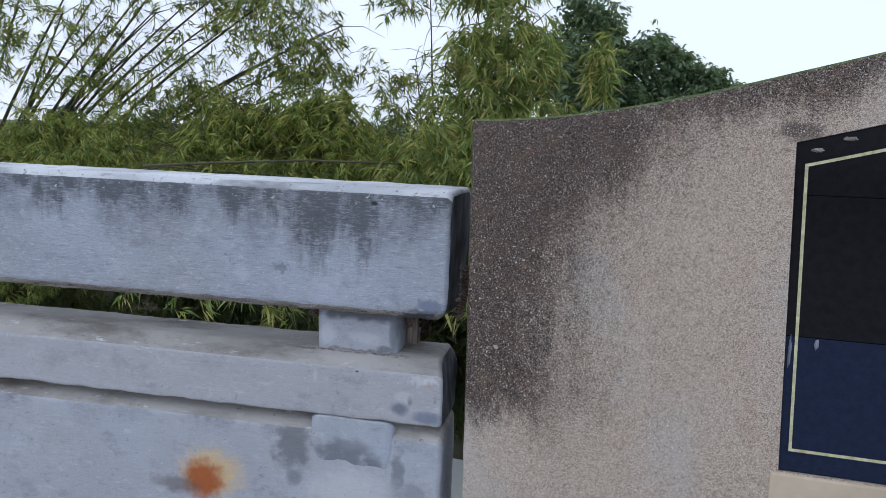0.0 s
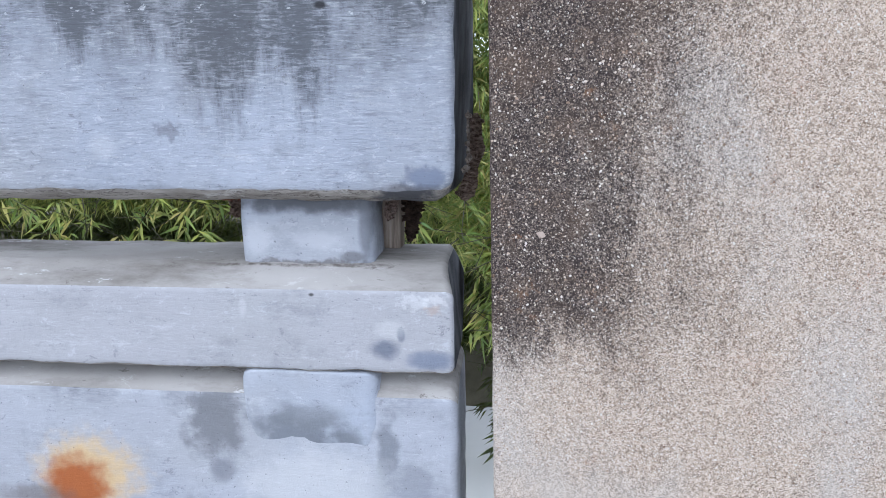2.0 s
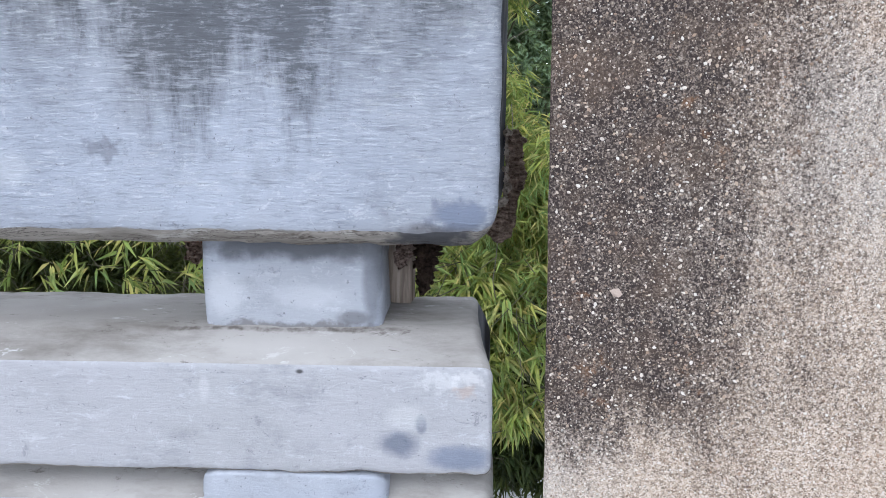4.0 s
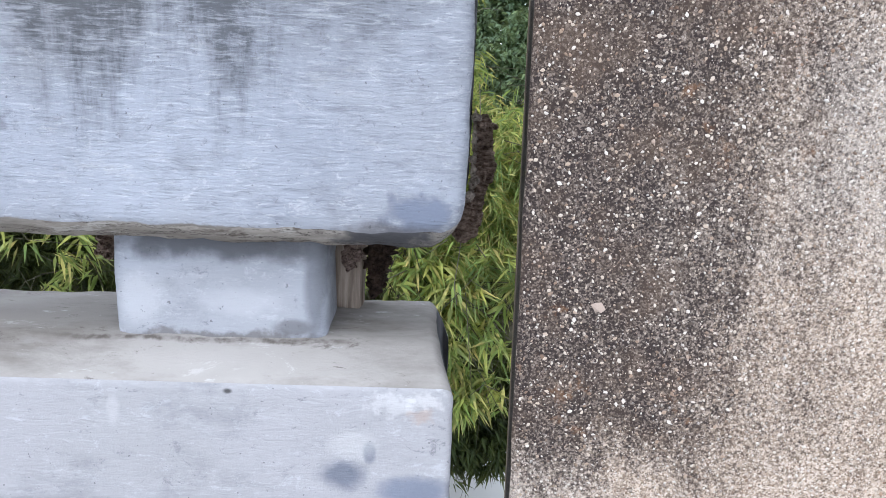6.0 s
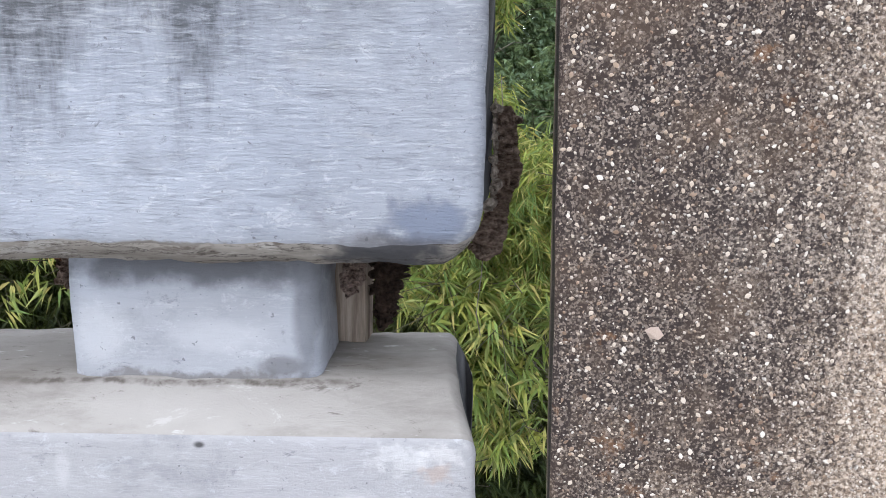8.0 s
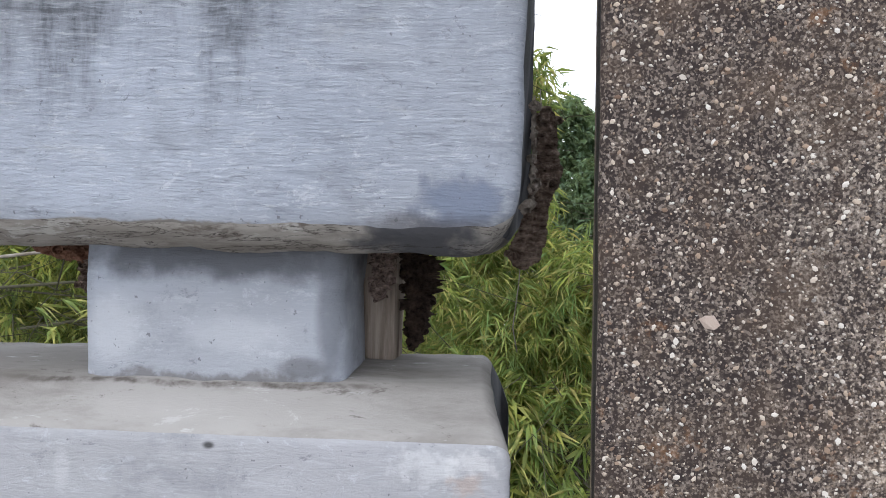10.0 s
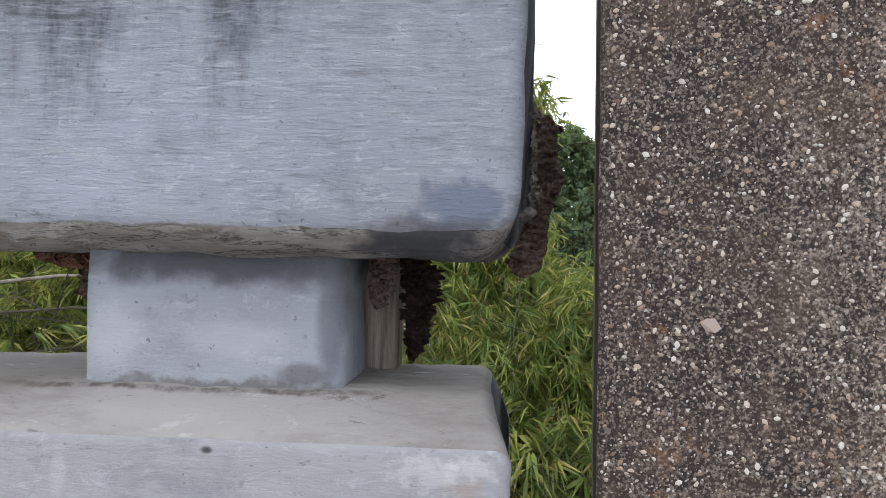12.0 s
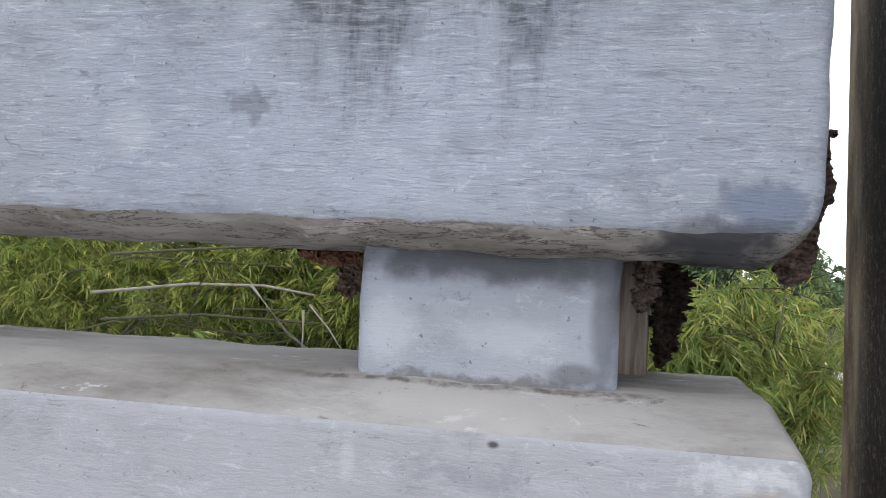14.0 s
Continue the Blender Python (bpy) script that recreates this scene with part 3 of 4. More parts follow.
for k, u in enumerate((-0.325, -2.725)):
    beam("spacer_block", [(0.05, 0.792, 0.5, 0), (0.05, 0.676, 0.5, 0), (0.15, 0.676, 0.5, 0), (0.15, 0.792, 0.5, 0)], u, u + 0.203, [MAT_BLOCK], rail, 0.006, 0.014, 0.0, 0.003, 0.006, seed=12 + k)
    beam("lower_block", [(-0.003, 0.531, 0.3, 0), (-0.003, 0.45, 2.0, 0), (0.005, 0.405, 1, 0), (0.15, 0.40, 0.5, 0), (0.15, 0.531, 0.5, 0)], u + 0.002, u + 0.212, [MAT_LOWBLOCK], rail, 0.012, 0.02, 0.0, 0.003, 0.01, seed=16 + k)

# ---- washed-stone marker beside the railing ----
marker = tagged(new("bridge_marker"), "washed-pebble concrete bridge marker wall with black granite plaque", "marker")
X0, Y0, Y1, MIDX = -0.405, 1.708, 1.943, 0.95


def crown(x):
    """Height of the curved top."""
    s = (x if x <= MIDX else 2 * MIDX - x) - X0
    return 1.2487 + 0.3227 * s * s - 0.1342 * s ** 3


def askew(x, z):
    """The plaque's upright edge leans a little; the stone round it follows."""
    if x > MIDX:
        return x
    w = (x - X0) / (0.256 - X0) if x < 0.256 else (MIDX - x) / (MIDX - 0.256)
    return x - (z - 0.88) * 0.0346 * w


def marker_body():
    """Front panel with the plaque's opening, sides, back and curved top, as one shell."""
    px0, px1, pz0 = 0.256, 2 * MIDX - 0.256, 0.548
    ptop = lambda x: crown(x) - 0.134
    xs = [X0 + 0.004 + 0.0133 * i for i in range(51)]
    xs = [x for x in xs if x < px0 - 0.006] + [px0]
    xs += [px0 + (px1 - px0) * i / 40 for i in range(1, 41)] + [2 * MIDX - x for x in reversed(xs[:-1])]
    bm = bmesh.new()
    rows = 26

    def column(x, y, z0, z1, n):
        return [bm.verts.new((x, y, z0 + (z1 - z0) * k / n)) for k in range(n + 1)]

    front = []
    for x in xs:
        inside = px0 - 1e-6 <= x <= px1 + 1e-6
        top = column(x, Y0, ptop(x), crown(x) - 0.004, 4) if inside else None
        low = column(x, Y0, -0.02, pz0, 6) if inside else None
        full = column(x, Y0, -0.02, crown(x) - 0.004, rows) if not inside or x in (px0, xs[xs.index(px0) + 40]) else None
        front.append((full, low, top))
    for a, b in zip(front, front[1:]):
        if a[0] and b[0] and not (a[1] and b[1]):
            pairs = [(a[0], b[0])]
        else:
            pairs = [(a[1], b[1]), (a[2], b[2])]
        for p, q in pairs:
            for k in range(len(p) - 1):
                bm.faces.new((p[k], q[k], q[k + 1], p[k + 1]))
    # the recess round the plaque
    deep = 0.03
    for a, b in zip(front, front[1:]):
        if a[1] and b[1]:
            for side, i in ((1, -1), (2, 0)):
                p, q = a[side][i], b[side][i]
                p2, q2 = (bm.verts.new(v.co + Vector((0, deep, 0))) for v in (p, q))
                bm.faces.new((p, p2, q2, q))
    for x in (px0, px1):
        c = [bm.verts.new((x, Y0 + d, z)) for d in (0, deep) for z in (pz0, ptop(x))]
        bm.faces.new((c[0], c[1], c[3], c[2]))
    # top, back and ends
    arris = 0.004
    for a, b in zip(xs, xs[1:]):
        p = [bm.verts.new(v) for v in ((a, Y0, crown(a) - arris), (b, Y0, crown(b) - arris), (b, Y0 + arris, crown(b)), (a, Y0 + arris, crown(a)), (b, Y1, crown(b)), (a, Y1, crown(a)), (b, Y1, -0.02), (a, Y1, -0.02))]
        bm.faces.new((p[0], p[1], p[2], p[3])).material_index = 1
        bm.faces.new((p[3], p[2], p[4], p[5])).material_index = 1
        bm.faces.new((p[5], p[4], p[6], p[7]))
    for x, s in ((xs[0], -1), (xs[-1], 1)):
        n = 30
        top = crown(x) - arris
        prev = None
        for k in range(n + 1):
            z = -0.02 + (top + 0.02) * k / n
            wv = 0.0015 * wobble((x, 0, z), 20)
            cur = [bm.verts.new(v) for v in ((x, Y0, z), (x + s * (arris + wv), Y0 + arris, z), (x + s * arris, Y1, z))]
            if prev:
                bm.faces.new((prev[0], prev[1], cur[1], cur[0]))
                bm.faces.new((prev[1], prev[2], cur[2], cur[1]))
            prev = cur
    bmesh.ops.remove_doubles(bm, verts=bm.verts[:], dist=0.0008)
    bmesh.ops.recalc_face_normals(bm, faces=bm.faces[:])
    for v in bm.verts:
        v.co.x = askew(v.co.x, v.co.z)
    me = bpy.data.meshes.new("body")
    bm.to_mesh(me)
    bm.free()
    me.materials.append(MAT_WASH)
    me.materials.append(MAT_MOSS)
    put_part("body", me, marker, "washed pebble concrete, dark with algae along its edge and crown")
    return px0, px1, pz0, ptop


PX0, PX1, PZ0, ptop = marker_body()


def slab(name, x0, x1, z0, z1, y, mat, parent, label=""):
    """A plaque tile; z1 may be a function of x for the curved upper edge."""
    n = 20 if callable(z1) else 1
    hi = z1 if callable(z1) else (lambda x: z1)
    verts, faces = [], []
    for k in range(n + 1):
        x = x0 + (x1 - x0) * k / n
        verts += [(x, y, z0), (x, y, hi(x)), (x, y + 0.012, hi(x)), (x, y + 0.012, z0)]
    for k in range(n):
        for j in range(4):
            a, b = 4 * k + j, 4 * k + (j + 1) % 4
            faces.append((a, b, b + 4, a + 4))
    faces += [(0, 1, 2, 3), (4 * n + 3, 4 * n + 2, 4 * n + 1, 4 * n)]
    verts = [(askew(x, z), y, z) for x, y, z in verts]
    return put_part(name, mesh_of(name, verts, faces, [mat], smooth=False), parent, label)


backing = box("plaque", (PX0 - 0.012, Y0 + 0.026, PZ0), (PX1 + 0.012, Y0 + 0.06, ptop(PX0)), MAT_GRANITE, marker, 0, "black polished granite plaque with a yellow border line")
PY = Y0 + 0.008
xm = (PX0 + PX1) / 2
for xa, xb in ((PX0 + 0.002, xm - 0.001), (xm + 0.001, PX1 - 0.002)):
    slab("tile", xa, xb, PZ0 + 0.002, 0.832, PY, MAT_GRANITE_REFLECT, backing, "black granite tile with a bluish reflection in its colour")
    slab("tile", xa, xb, 0.8335, 1.115, PY, MAT_GRANITE, backing)
    slab("tile", xa, xb, 1.1165, lambda x: ptop(x) - 0.002, PY, MAT_GRANITE, backing)
TOPZ = ptop(PX0 + 0.018) - 0.052
slab("border_line", PX0 + 0.018, PX0 + 0.024, 0.592, TOPZ, PY - 0.001, MAT_LINE, backing)
slab("border_line", PX1 - 0.024, PX1 - 0.018, 0.592, TOPZ, PY - 0.001, MAT_LINE, backing)
slab("border_line", PX0 + 0.024, PX1 - 0.024, 0.592, 0.598, PY - 0.001, MAT_LINE, backing)


def upper_line():
    n, verts, faces = 40, [], []
    for k in range(n + 1):
        x = PX0 + 0.018 + (PX1 - PX0 - 0.036) * k / n
        z = ptop(x) - 0.052
        verts += [(x, PY - 0.001, z), (x, PY - 0.001, z + 0.006), (x, PY + 0.002, z + 0.006), (x, PY + 0.002, z)]
    for k in range(n):
        for j in range(4):
            a, b = 4 * k + j, 4 * k + (j + 1) % 4
            faces.append((a, b, b + 4, a + 4))
    verts = [(askew(x, z), y, z) for x, y, z in verts]
    put_part("border_line", mesh_of("border_line", verts, faces, [MAT_LINE], smooth=False), backing)


upper_line()
box("ledge", (PX0 - 0.004, Y0 - 0.006, 0.30), (PX1 + 0.004, Y0 + 0.02, PZ0 - 0.002), MAT_LEDGE, marker, 0.004, "smooth beige stone band below the plaque")


def smear(name, places, mat, seed, label):
    """A thin ragged dab of dried mortar on the plaque: middle and half sizes."""
    cx, cz, rx, rz = places
    verts, faces, n = [(cx, PY - 0.0032, cz)], [], 22
    for k in range(n):
        t = 2 * math.pi * k / n
        r = 1 + 0.35 * wobble((math.cos(t) * 2, math.sin(t) * 2, 0), 1.3, seed)
        verts.append((cx + rx * r * math.cos(t), PY - 0.0015, cz + rz * r * math.sin(t)))
    for k in range(n):
        a, b = 1 + k, 1 + (k + 1) % n
        faces.append((0, a, b))
    for k in range(n):
        v = verts[1 + k]
        verts.append((v[0], PY + 0.001, v[2]))
    for k in range(n):
        a, b = 1 + k, 1 + (k + 1) % n
        faces.append((a, a + n, b + n, b))
    put_part(name, mesh_of(name, verts, faces, [mat]), backing, label)


smear("mortar_dab", (PX0 + 0.028, 1.203, 0.011, 0.004), MAT_RAW, 1, "grey dried mortar")
smear("mortar_dab", (PX0 + 0.083, 1.226, 0.013, 0.004), MAT_RAW, 2, "grey dried mortar")
smear("white_smear", (PX0 + 0.012, 0.80, 0.003, 0.032), MAT_GLUE, 3, "chalky white smear")
smear("white_smear", (PX0 + 0.060, 0.820, 0.004, 0.011), MAT_GLUE, 4, "chalky white smear")


# ---- bamboo and trees ----
def leaf_mesh(name, twigs, rng, mats, length=(0.10, 0.185), per=(5, 9), width=0.098, droop=0.55):
    """Fans of narrow folded blades at the twig ends (n x 3 places), built with numpy."""
    twigs = np.asarray(twigs)
    count = rng.integers(per[0], per[1], len(twigs))
    base = np.repeat(twigs, count, axis=0)
    n = len(base)
    head = np.repeat(rng.uniform(0, 2 * np.pi, len(twigs)), count) + rng.normal(0, 0.6, n)
    dip = -droop + rng.normal(0, 0.38, n)
    d = np.stack([np.cos(head) * np.cos(dip), np.sin(head) * np.cos(dip), np.sin(dip)], 1)
    size = rng.uniform(*length, n)[:, None]
    side = np.cross(d, np.array([0, 0, 1.0]))
    side /= np.linalg.norm(side, axis=1)[:, None] + 1e-9
    roll = rng.normal(0, 0.6, n)[:, None]
    up = np.cross(side, d)
    side = side * np.cos(roll) + up * np.sin(roll)
    up = np.cross(side, d)
    base = base + rng.normal(0, 0.025, (n, 3))
    w = size * width * rng.uniform(0.75, 1.25, (n, 1))
    mid = base + d * size * 0.36 + up * w * 0.25
    tip = base + d * size - np.array([0, 0, 1.0]) * size * rng.uniform(0.05, 0.3, (n, 1))
    crease = base + d * size * 0.36
    verts = np.stack([base, mid + side * w * 0.5, tip, mid - side * w * 0.5], 1).reshape(-1, 3)
    i = np.arange(n)[:, None] * 4
    faces = np.concatenate([i + [0, 1, 2], i + [0, 2, 3]], 0)
    me = bpy.data.meshes.new(name)
    me.vertices.add(len(verts))
    me.vertices.foreach_set("co", verts.astype(np.float32).ravel())
    me.loops.add(faces.size)
    me.loops.foreach_set("vertex_index", faces.astype(np.int32).ravel())
    me.polygons.add(len(faces))
    me.polygons.foreach_set("loop_start", np.arange(0, faces.size, 3, dtype=np.int32))
    me.update(calc_edges=True)
    for m in mats:
        me.materials.append(m)
    return me


def bamboo(root, lean, height, puffs, twigs, seed, culms=9, girth=0.030, leaf=MAT_LEAF, width=0.105, length=(0.10, 0.185), label="dense green and yellow bamboo clump leaning over the river"):
    """A clump: arching culms that rise from root and drooping fans of leaves in the puffs (centre, radii)."""
    rng = np.random.default_rng(seed)
    thing = tagged(new("bamboo"), label, "bamboo", "bamboo clumps on the bank")
    thing.matrix_world = Matrix.Translation(root)
    r = Vector(root)
    twig_pieces = []
    for k in range(culms):
        c, rad = puffs[k % len(puffs)]
        end = Vector(c) + Vector([rng.uniform(-0.8, 0.8) * a for a in rad]) + Vector((0, 0, rad[2] * 0.4))
        foot = r + Vector((rng.uniform(-0.5, 0.5), rng.uniform(-0.35, 0.35), -0.3))
        mid = foot.lerp(end, 0.45) + Vector((0, 0.2, height * 0.32)) + Vector(lean) * 0.2
        pts = [foot * (1 - t) ** 2 + mid * 2 * t * (1 - t) + end * t * t - r for t in [i / 12 for i in range(13)]]
        v, f = tube(pts, [girth * (1 - 0.85 * i / 12) for i in range(13)], 7)
        put_part("culm", mesh_of("culm", v, f, [MAT_CULM]), thing)
        for i in range(4, 13):
            for _ in range(3):
                a = pts[i]
                b = a + Vector((rng.normal(0, 0.35), rng.normal(0, 0.35), rng.normal(0.05, 0.2)))
                twig_pieces.append(tube([a, a.lerp(b, 0.5) + Vector((0, 0, 0.06)), b], [0.006, 0.004, 0.002], 4))
    places = []
    share = np.array([a[0] * a[1] * a[2] for _, a in puffs]) ** 0.66
    share = share / share.sum()
    for (c, rad), s in zip(puffs, share):
        m = int(twigs * s)
        p = rng.normal(0, 1, (m, 3))
        p /= np.linalg.norm(p, axis=1)[:, None]
        p *= rng.uniform(0.1, 1.0, (m, 1)) ** 0.6
        lump = 1 + 0.28 * np.sin(p[:, :1] * 7 + c[0] * 5) * np.cos(p[:, 2:] * 6 + c[2] * 3)
        q = np.array(c) + p * np.array(rad) * lump
        places.append(q - np.array(root))
    places = np.concatenate(places)
    for j in rng.choice(len(places), min(len(places), 90), replace=False):
        a = Vector(places[j])
        b = a + Vector((rng.normal(0, 0.3), rng.normal(0, 0.3), rng.normal(-0.1, 0.2)))
        twig_pieces.append(tube([a, b], [0.004, 0.002], 4))
    v, f = joined(twig_pieces)
    put_part("brushwood", mesh_of("brushwood", v, f, [MAT_CULM]), thing, kind="stuff")
    put_part("foliage", leaf_mesh("foliage", places, rng, [leaf], length, width=width), thing, kind="stuff")
    return thing


RIGHT_PUFFS = [((0.25, 7.2, 0.05), (0.4, 0.5, 0.7)), ((-0.95, 6.6, 0.1), (0.75, 0.6, 0.7)), ((-0.45, 6.5, 0.2), (0.5, 0.5, 0.65)), ((-1.0, 6.9, 0.85), (0.4, 0.5, 0.5)), ((-0.12, 6.8, 0.35), (0.35, 0.5, 0.5)), ((-0.2, 6.8, -0.35), (0.4, 0.5, 0.45))]
bamboo((-0.9, 10.9, -1.7), (0, -1, 0), 3.0, RIGHT_PUFFS, 5200, 11, leaf=MAT_LEAF_YOUNG, width=0.082, length=(0.08, 0.165), label="yellow-green young bamboo clump beside the marker wall")
bamboo((-0.3, 10.4, -1.9), (0, -1, 0), 1.6, [((-0.75, 6.2, -0.75), (0.5, 0.3, 0.42)), ((-0.85, 6.1, -0.35), (0.45, 0.25, 0.25)), ((-0.65, 6.3, -1.35), (0.3, 0.25, 0.2))], 330, 66, 4, 0.014, leaf=MAT_LEAF_YOUNG, width=0.13, length=(0.13, 0.23), label="bright young bamboo shoots hanging over the water")
bamboo((-9.2, 11.0, -1.7), (0.5, -1, 0), 2.6, [((-9.2, 8.0, 0.2), (1.2, 0.5, 0.8)), ((-8.6, 8.2, -0.6), (1.2, 0.5, 0.6))], 1500, 19, 6)
bamboo((-1.9, 10.8, -1.8), (0, -1, 0), 4.0, [((-1.75, 6.8, 0.9), (0.75, 0.7, 0.7)), ((-1.6, 6.9, 1.8), (0.6, 0.6, 0.65)), ((-1.75, 7.0, 2.8), (0.55, 0.6, 0.6)), ((-2.0, 7.5, -0.1), (0.9, 0.5, 0.5)), ((-0.74, 6.9, 1.75), (0.13, 0.2, 0.32))], 2900, 12, 7, leaf=MAT_LEAF_YOUNG)
bamboo((-3.2, 10.9, -1.7), (0, -1, 0), 3.0, [((-2.9, 7.0, 0.65), (1.0, 0.6, 0.55)), ((-3.0, 7.6, 0.15), (1.1, 0.5, 0.40)), ((-3.6, 7.3, 1.2), (0.6, 0.5, 0.45))], 2900, 13, 7)
bamboo((-4.6, 11.0, -1.7), (0, -1, 0), 3.0, [((-4.4, 7.0, 0.6), (1.1, 0.6, 0.5)), ((-4.4, 7.7, 0.05), (1.2, 0.5, 0.45)), ((-4.6, 7.4, 1.15), (0.7, 0.5, 0.4))], 2900, 14, 7)
bamboo((-6.2, 11.1, -1.7), (0.5, -1, 0), 3.0, [((-6.0, 7.1, 0.6), (1.2, 0.6, 0.55)), ((-6.0, 7.8, 0.05), (1.4, 0.5, 0.45)), ((-7.4, 7.5, 0.8), (0.9, 0.5, 0.55)), ((-7.6, 7.9, -0.1), (1.0, 0.5, 0.6)), ((-6.5, 7.6, 1.0), (0.9, 0.4, 0.4))], 4000, 15, 8)
bamboo((-2.6, 10.6, -1.8), (0, -1, 0), 2.0, [((-2.2, 6.0, -0.1), (1.2, 0.3, 0.4)), ((-4.0, 6.0, -0.15), (1.2, 0.3, 0.45)), ((-3.4, 6.4, -0.75), (1.3, 0.3, 0.4))], 120, 18, 5, 0.012, leaf=MAT_LEAF_YOUNG, width=0.13, length=(0.13, 0.23), label="young sparse bamboo shoots in front of the dark clumps")
# Undergrowth set back under the canopy, its leaf colour darkened for the shade.
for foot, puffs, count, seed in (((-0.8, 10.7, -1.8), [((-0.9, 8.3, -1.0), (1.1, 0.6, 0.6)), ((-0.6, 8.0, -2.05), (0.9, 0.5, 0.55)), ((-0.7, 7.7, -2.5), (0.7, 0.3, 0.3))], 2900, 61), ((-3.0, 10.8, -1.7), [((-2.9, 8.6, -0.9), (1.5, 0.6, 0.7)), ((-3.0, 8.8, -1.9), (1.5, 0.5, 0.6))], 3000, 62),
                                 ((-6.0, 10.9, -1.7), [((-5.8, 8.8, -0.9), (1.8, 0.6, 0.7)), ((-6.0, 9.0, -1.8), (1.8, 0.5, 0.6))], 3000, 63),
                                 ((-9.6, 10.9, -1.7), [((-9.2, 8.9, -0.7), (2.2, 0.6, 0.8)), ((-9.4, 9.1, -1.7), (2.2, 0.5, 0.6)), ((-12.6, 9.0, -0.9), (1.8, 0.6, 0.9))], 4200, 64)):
    bamboo(foot, (0, -0.5, 0), 1.2, puffs, count, seed, 6, 0.018, leaf=MAT_LEAF_SHADED, width=0.16, label="undergrowth of leaves and bare twigs over the water, coloured as in deep shade")
bamboo((-3.6, 11.5, -2.0), (0, -1, 0), 4.0, [((-4.5, 8.6, 2.0), (0.9, 0.5, 0.7)), ((-3.1, 8.8, 1.5), (0.8, 0.5, 0.55)), ((-5.4, 9.0, 2.9), (1.0, 0.5, 0.7)), ((-3.3, 9.0, 2.9), (0.5, 0.5, 0.4)), ((-6.0, 8.8, 1.4), (1.0, 0.5, 0.45))], 1100, 16, 5, label="thin airy bamboo clump against the white sky")
ARCHING = [((-7.4, 8.0, 2.0), (1.4, 0.4, 0.9)), ((-6.0, 8.1, 1.7), (1.2, 0.4, 0.8)), ((-6.4, 8.2, 3.0), (1.4, 0.4, 0.6)), ((-5.0, 8.2, 2.6), (1.0, 0.4, 0.7)), ((-8.6, 8.0, 2.4), (0.8, 0.4, 0.9)), ((-4.2, 8.3, 1.9), (0.5, 0.4, 0.4))]
bamboo((-13.0, 10.6, -2.0), (0.5, 0, 0), 3.6, ARCHING, 1000, 17, 26, 0.05, label="old bamboo clump with many dark bare arching culms")


def tree(root, puffs, count, seed, label):
    rng = np.random.default_rng(seed)
    thing = tagged(new("tree"), label, "tree", "far trees")
    thing.matrix_world = Matrix.Translation(root)
    r = Vector(root)
    top = sum((Vector(c) for c, _ in puffs), Vector()) / len(puffs) - r
    trunk = [Vector((0.15 * math.sin(3 * t), 0.1 * math.sin(2 * t + 1), top.z * t * 0.8 - 0.3 * (1 - t))) + Vector((top.x, top.y, 0)) * t * t for t in [i / 8 for i in range(9)]]
    v, f = tube(trunk, [0.22 * (1 - 0.7 * i / 8) for i in range(9)], 9)
    put_part("trunk", mesh_of("trunk", v, f, [MAT_BARK]), thing)
    for c, rad in puffs:
        e = Vector(c) - r
        a = trunk[5]
        v, f = tube([a, a.lerp(e, 0.5) + Vector((0, 0, 0.2)), e], [0.09, 0.06, 0.02], 6)
        put_part("limb", mesh_of("limb", v, f, [MAT_BARK]), thing)
    places = []
    for c, rad in puffs:
        for _ in range(14):
            o = rng.normal(0, 1, 3)
            o /= np.linalg.norm(o)
            sub = np.array(c) + o * np.array(rad) * rng.uniform(0.45, 1.0)
            m = count // (14 * len(puffs))
            places.append(sub + rng.normal(0, 0.36, (m, 3)) * np.array(rad) * 0.55 - np.array(root))
    me = leaf_mesh("crown", np.concatenate(places), rng, [MAT_TREE_LEAF], (0.07, 0.15), (4, 8), 0.4, 0.35)
    put_part("crown", me, thing, kind="stuff")
    return thing


tree((-1.2, 15.5, -1.9), [((-1.9, 14.5, 2.6), (0.7, 0.7, 1.3)), ((-1.1, 14.5, 2.1), (0.8, 0.7, 0.8)), ((-0.2, 14.6, 1.9), (0.6, 0.6, 0.7)), ((-0.6, 14.0, 1.0), (1.2, 0.7, 0.7))], 11000, 31, "dark green broad-leaved tree beyond the bamboo")
tree((1.0, 15.2, -1.9), [((0.55, 14.4, 1.7), (0.3, 0.4, 0.5)), ((0.9, 14.4, 0.9), (0.5, 0.5, 0.6))], 2000, 32, "small dark tree beside the larger one")


def far_woods():
    """The wooded far bank, too distant to count its trees."""
    rng = np.random.default_rng(91)
    places = []
    for x in np.arange(-75, 60, 1.9):
        tall = rng.uniform(1.8, 4.2)
        c = np.array([x + rng.normal(0, 0.6), rng.uniform(49, 53), -1.9 + tall * 0.5])
        p = rng.normal(0, 1, (150, 3))
        p /= np.linalg.norm(p, axis=1)[:, None]
        places.append(c + p * rng.uniform(0.5, 1.0, (150, 1)) * np.array([1.6, 1.2, tall * 0.62]))
    me = leaf_mesh("far_woods", np.concatenate(places), rng, [MAT_TREE_LEAF], (0.35, 0.7), (3, 6), 0.42, 0.3)
    return tagged(new("far_woods", me), "dense green woods along the far river bank", "woods", kind="stuff")


far_woods()


def fallen_cane(points, radius, mat, label):
    v, f = tube([Vector(p) for p in points], [radius * (1 - 0.5 * i / len(points)) for i in range(len(points))], 7)
    return tagged(new("cane", mesh_of("cane", v, f, [mat])), label, "cane", "loose bamboo canes")


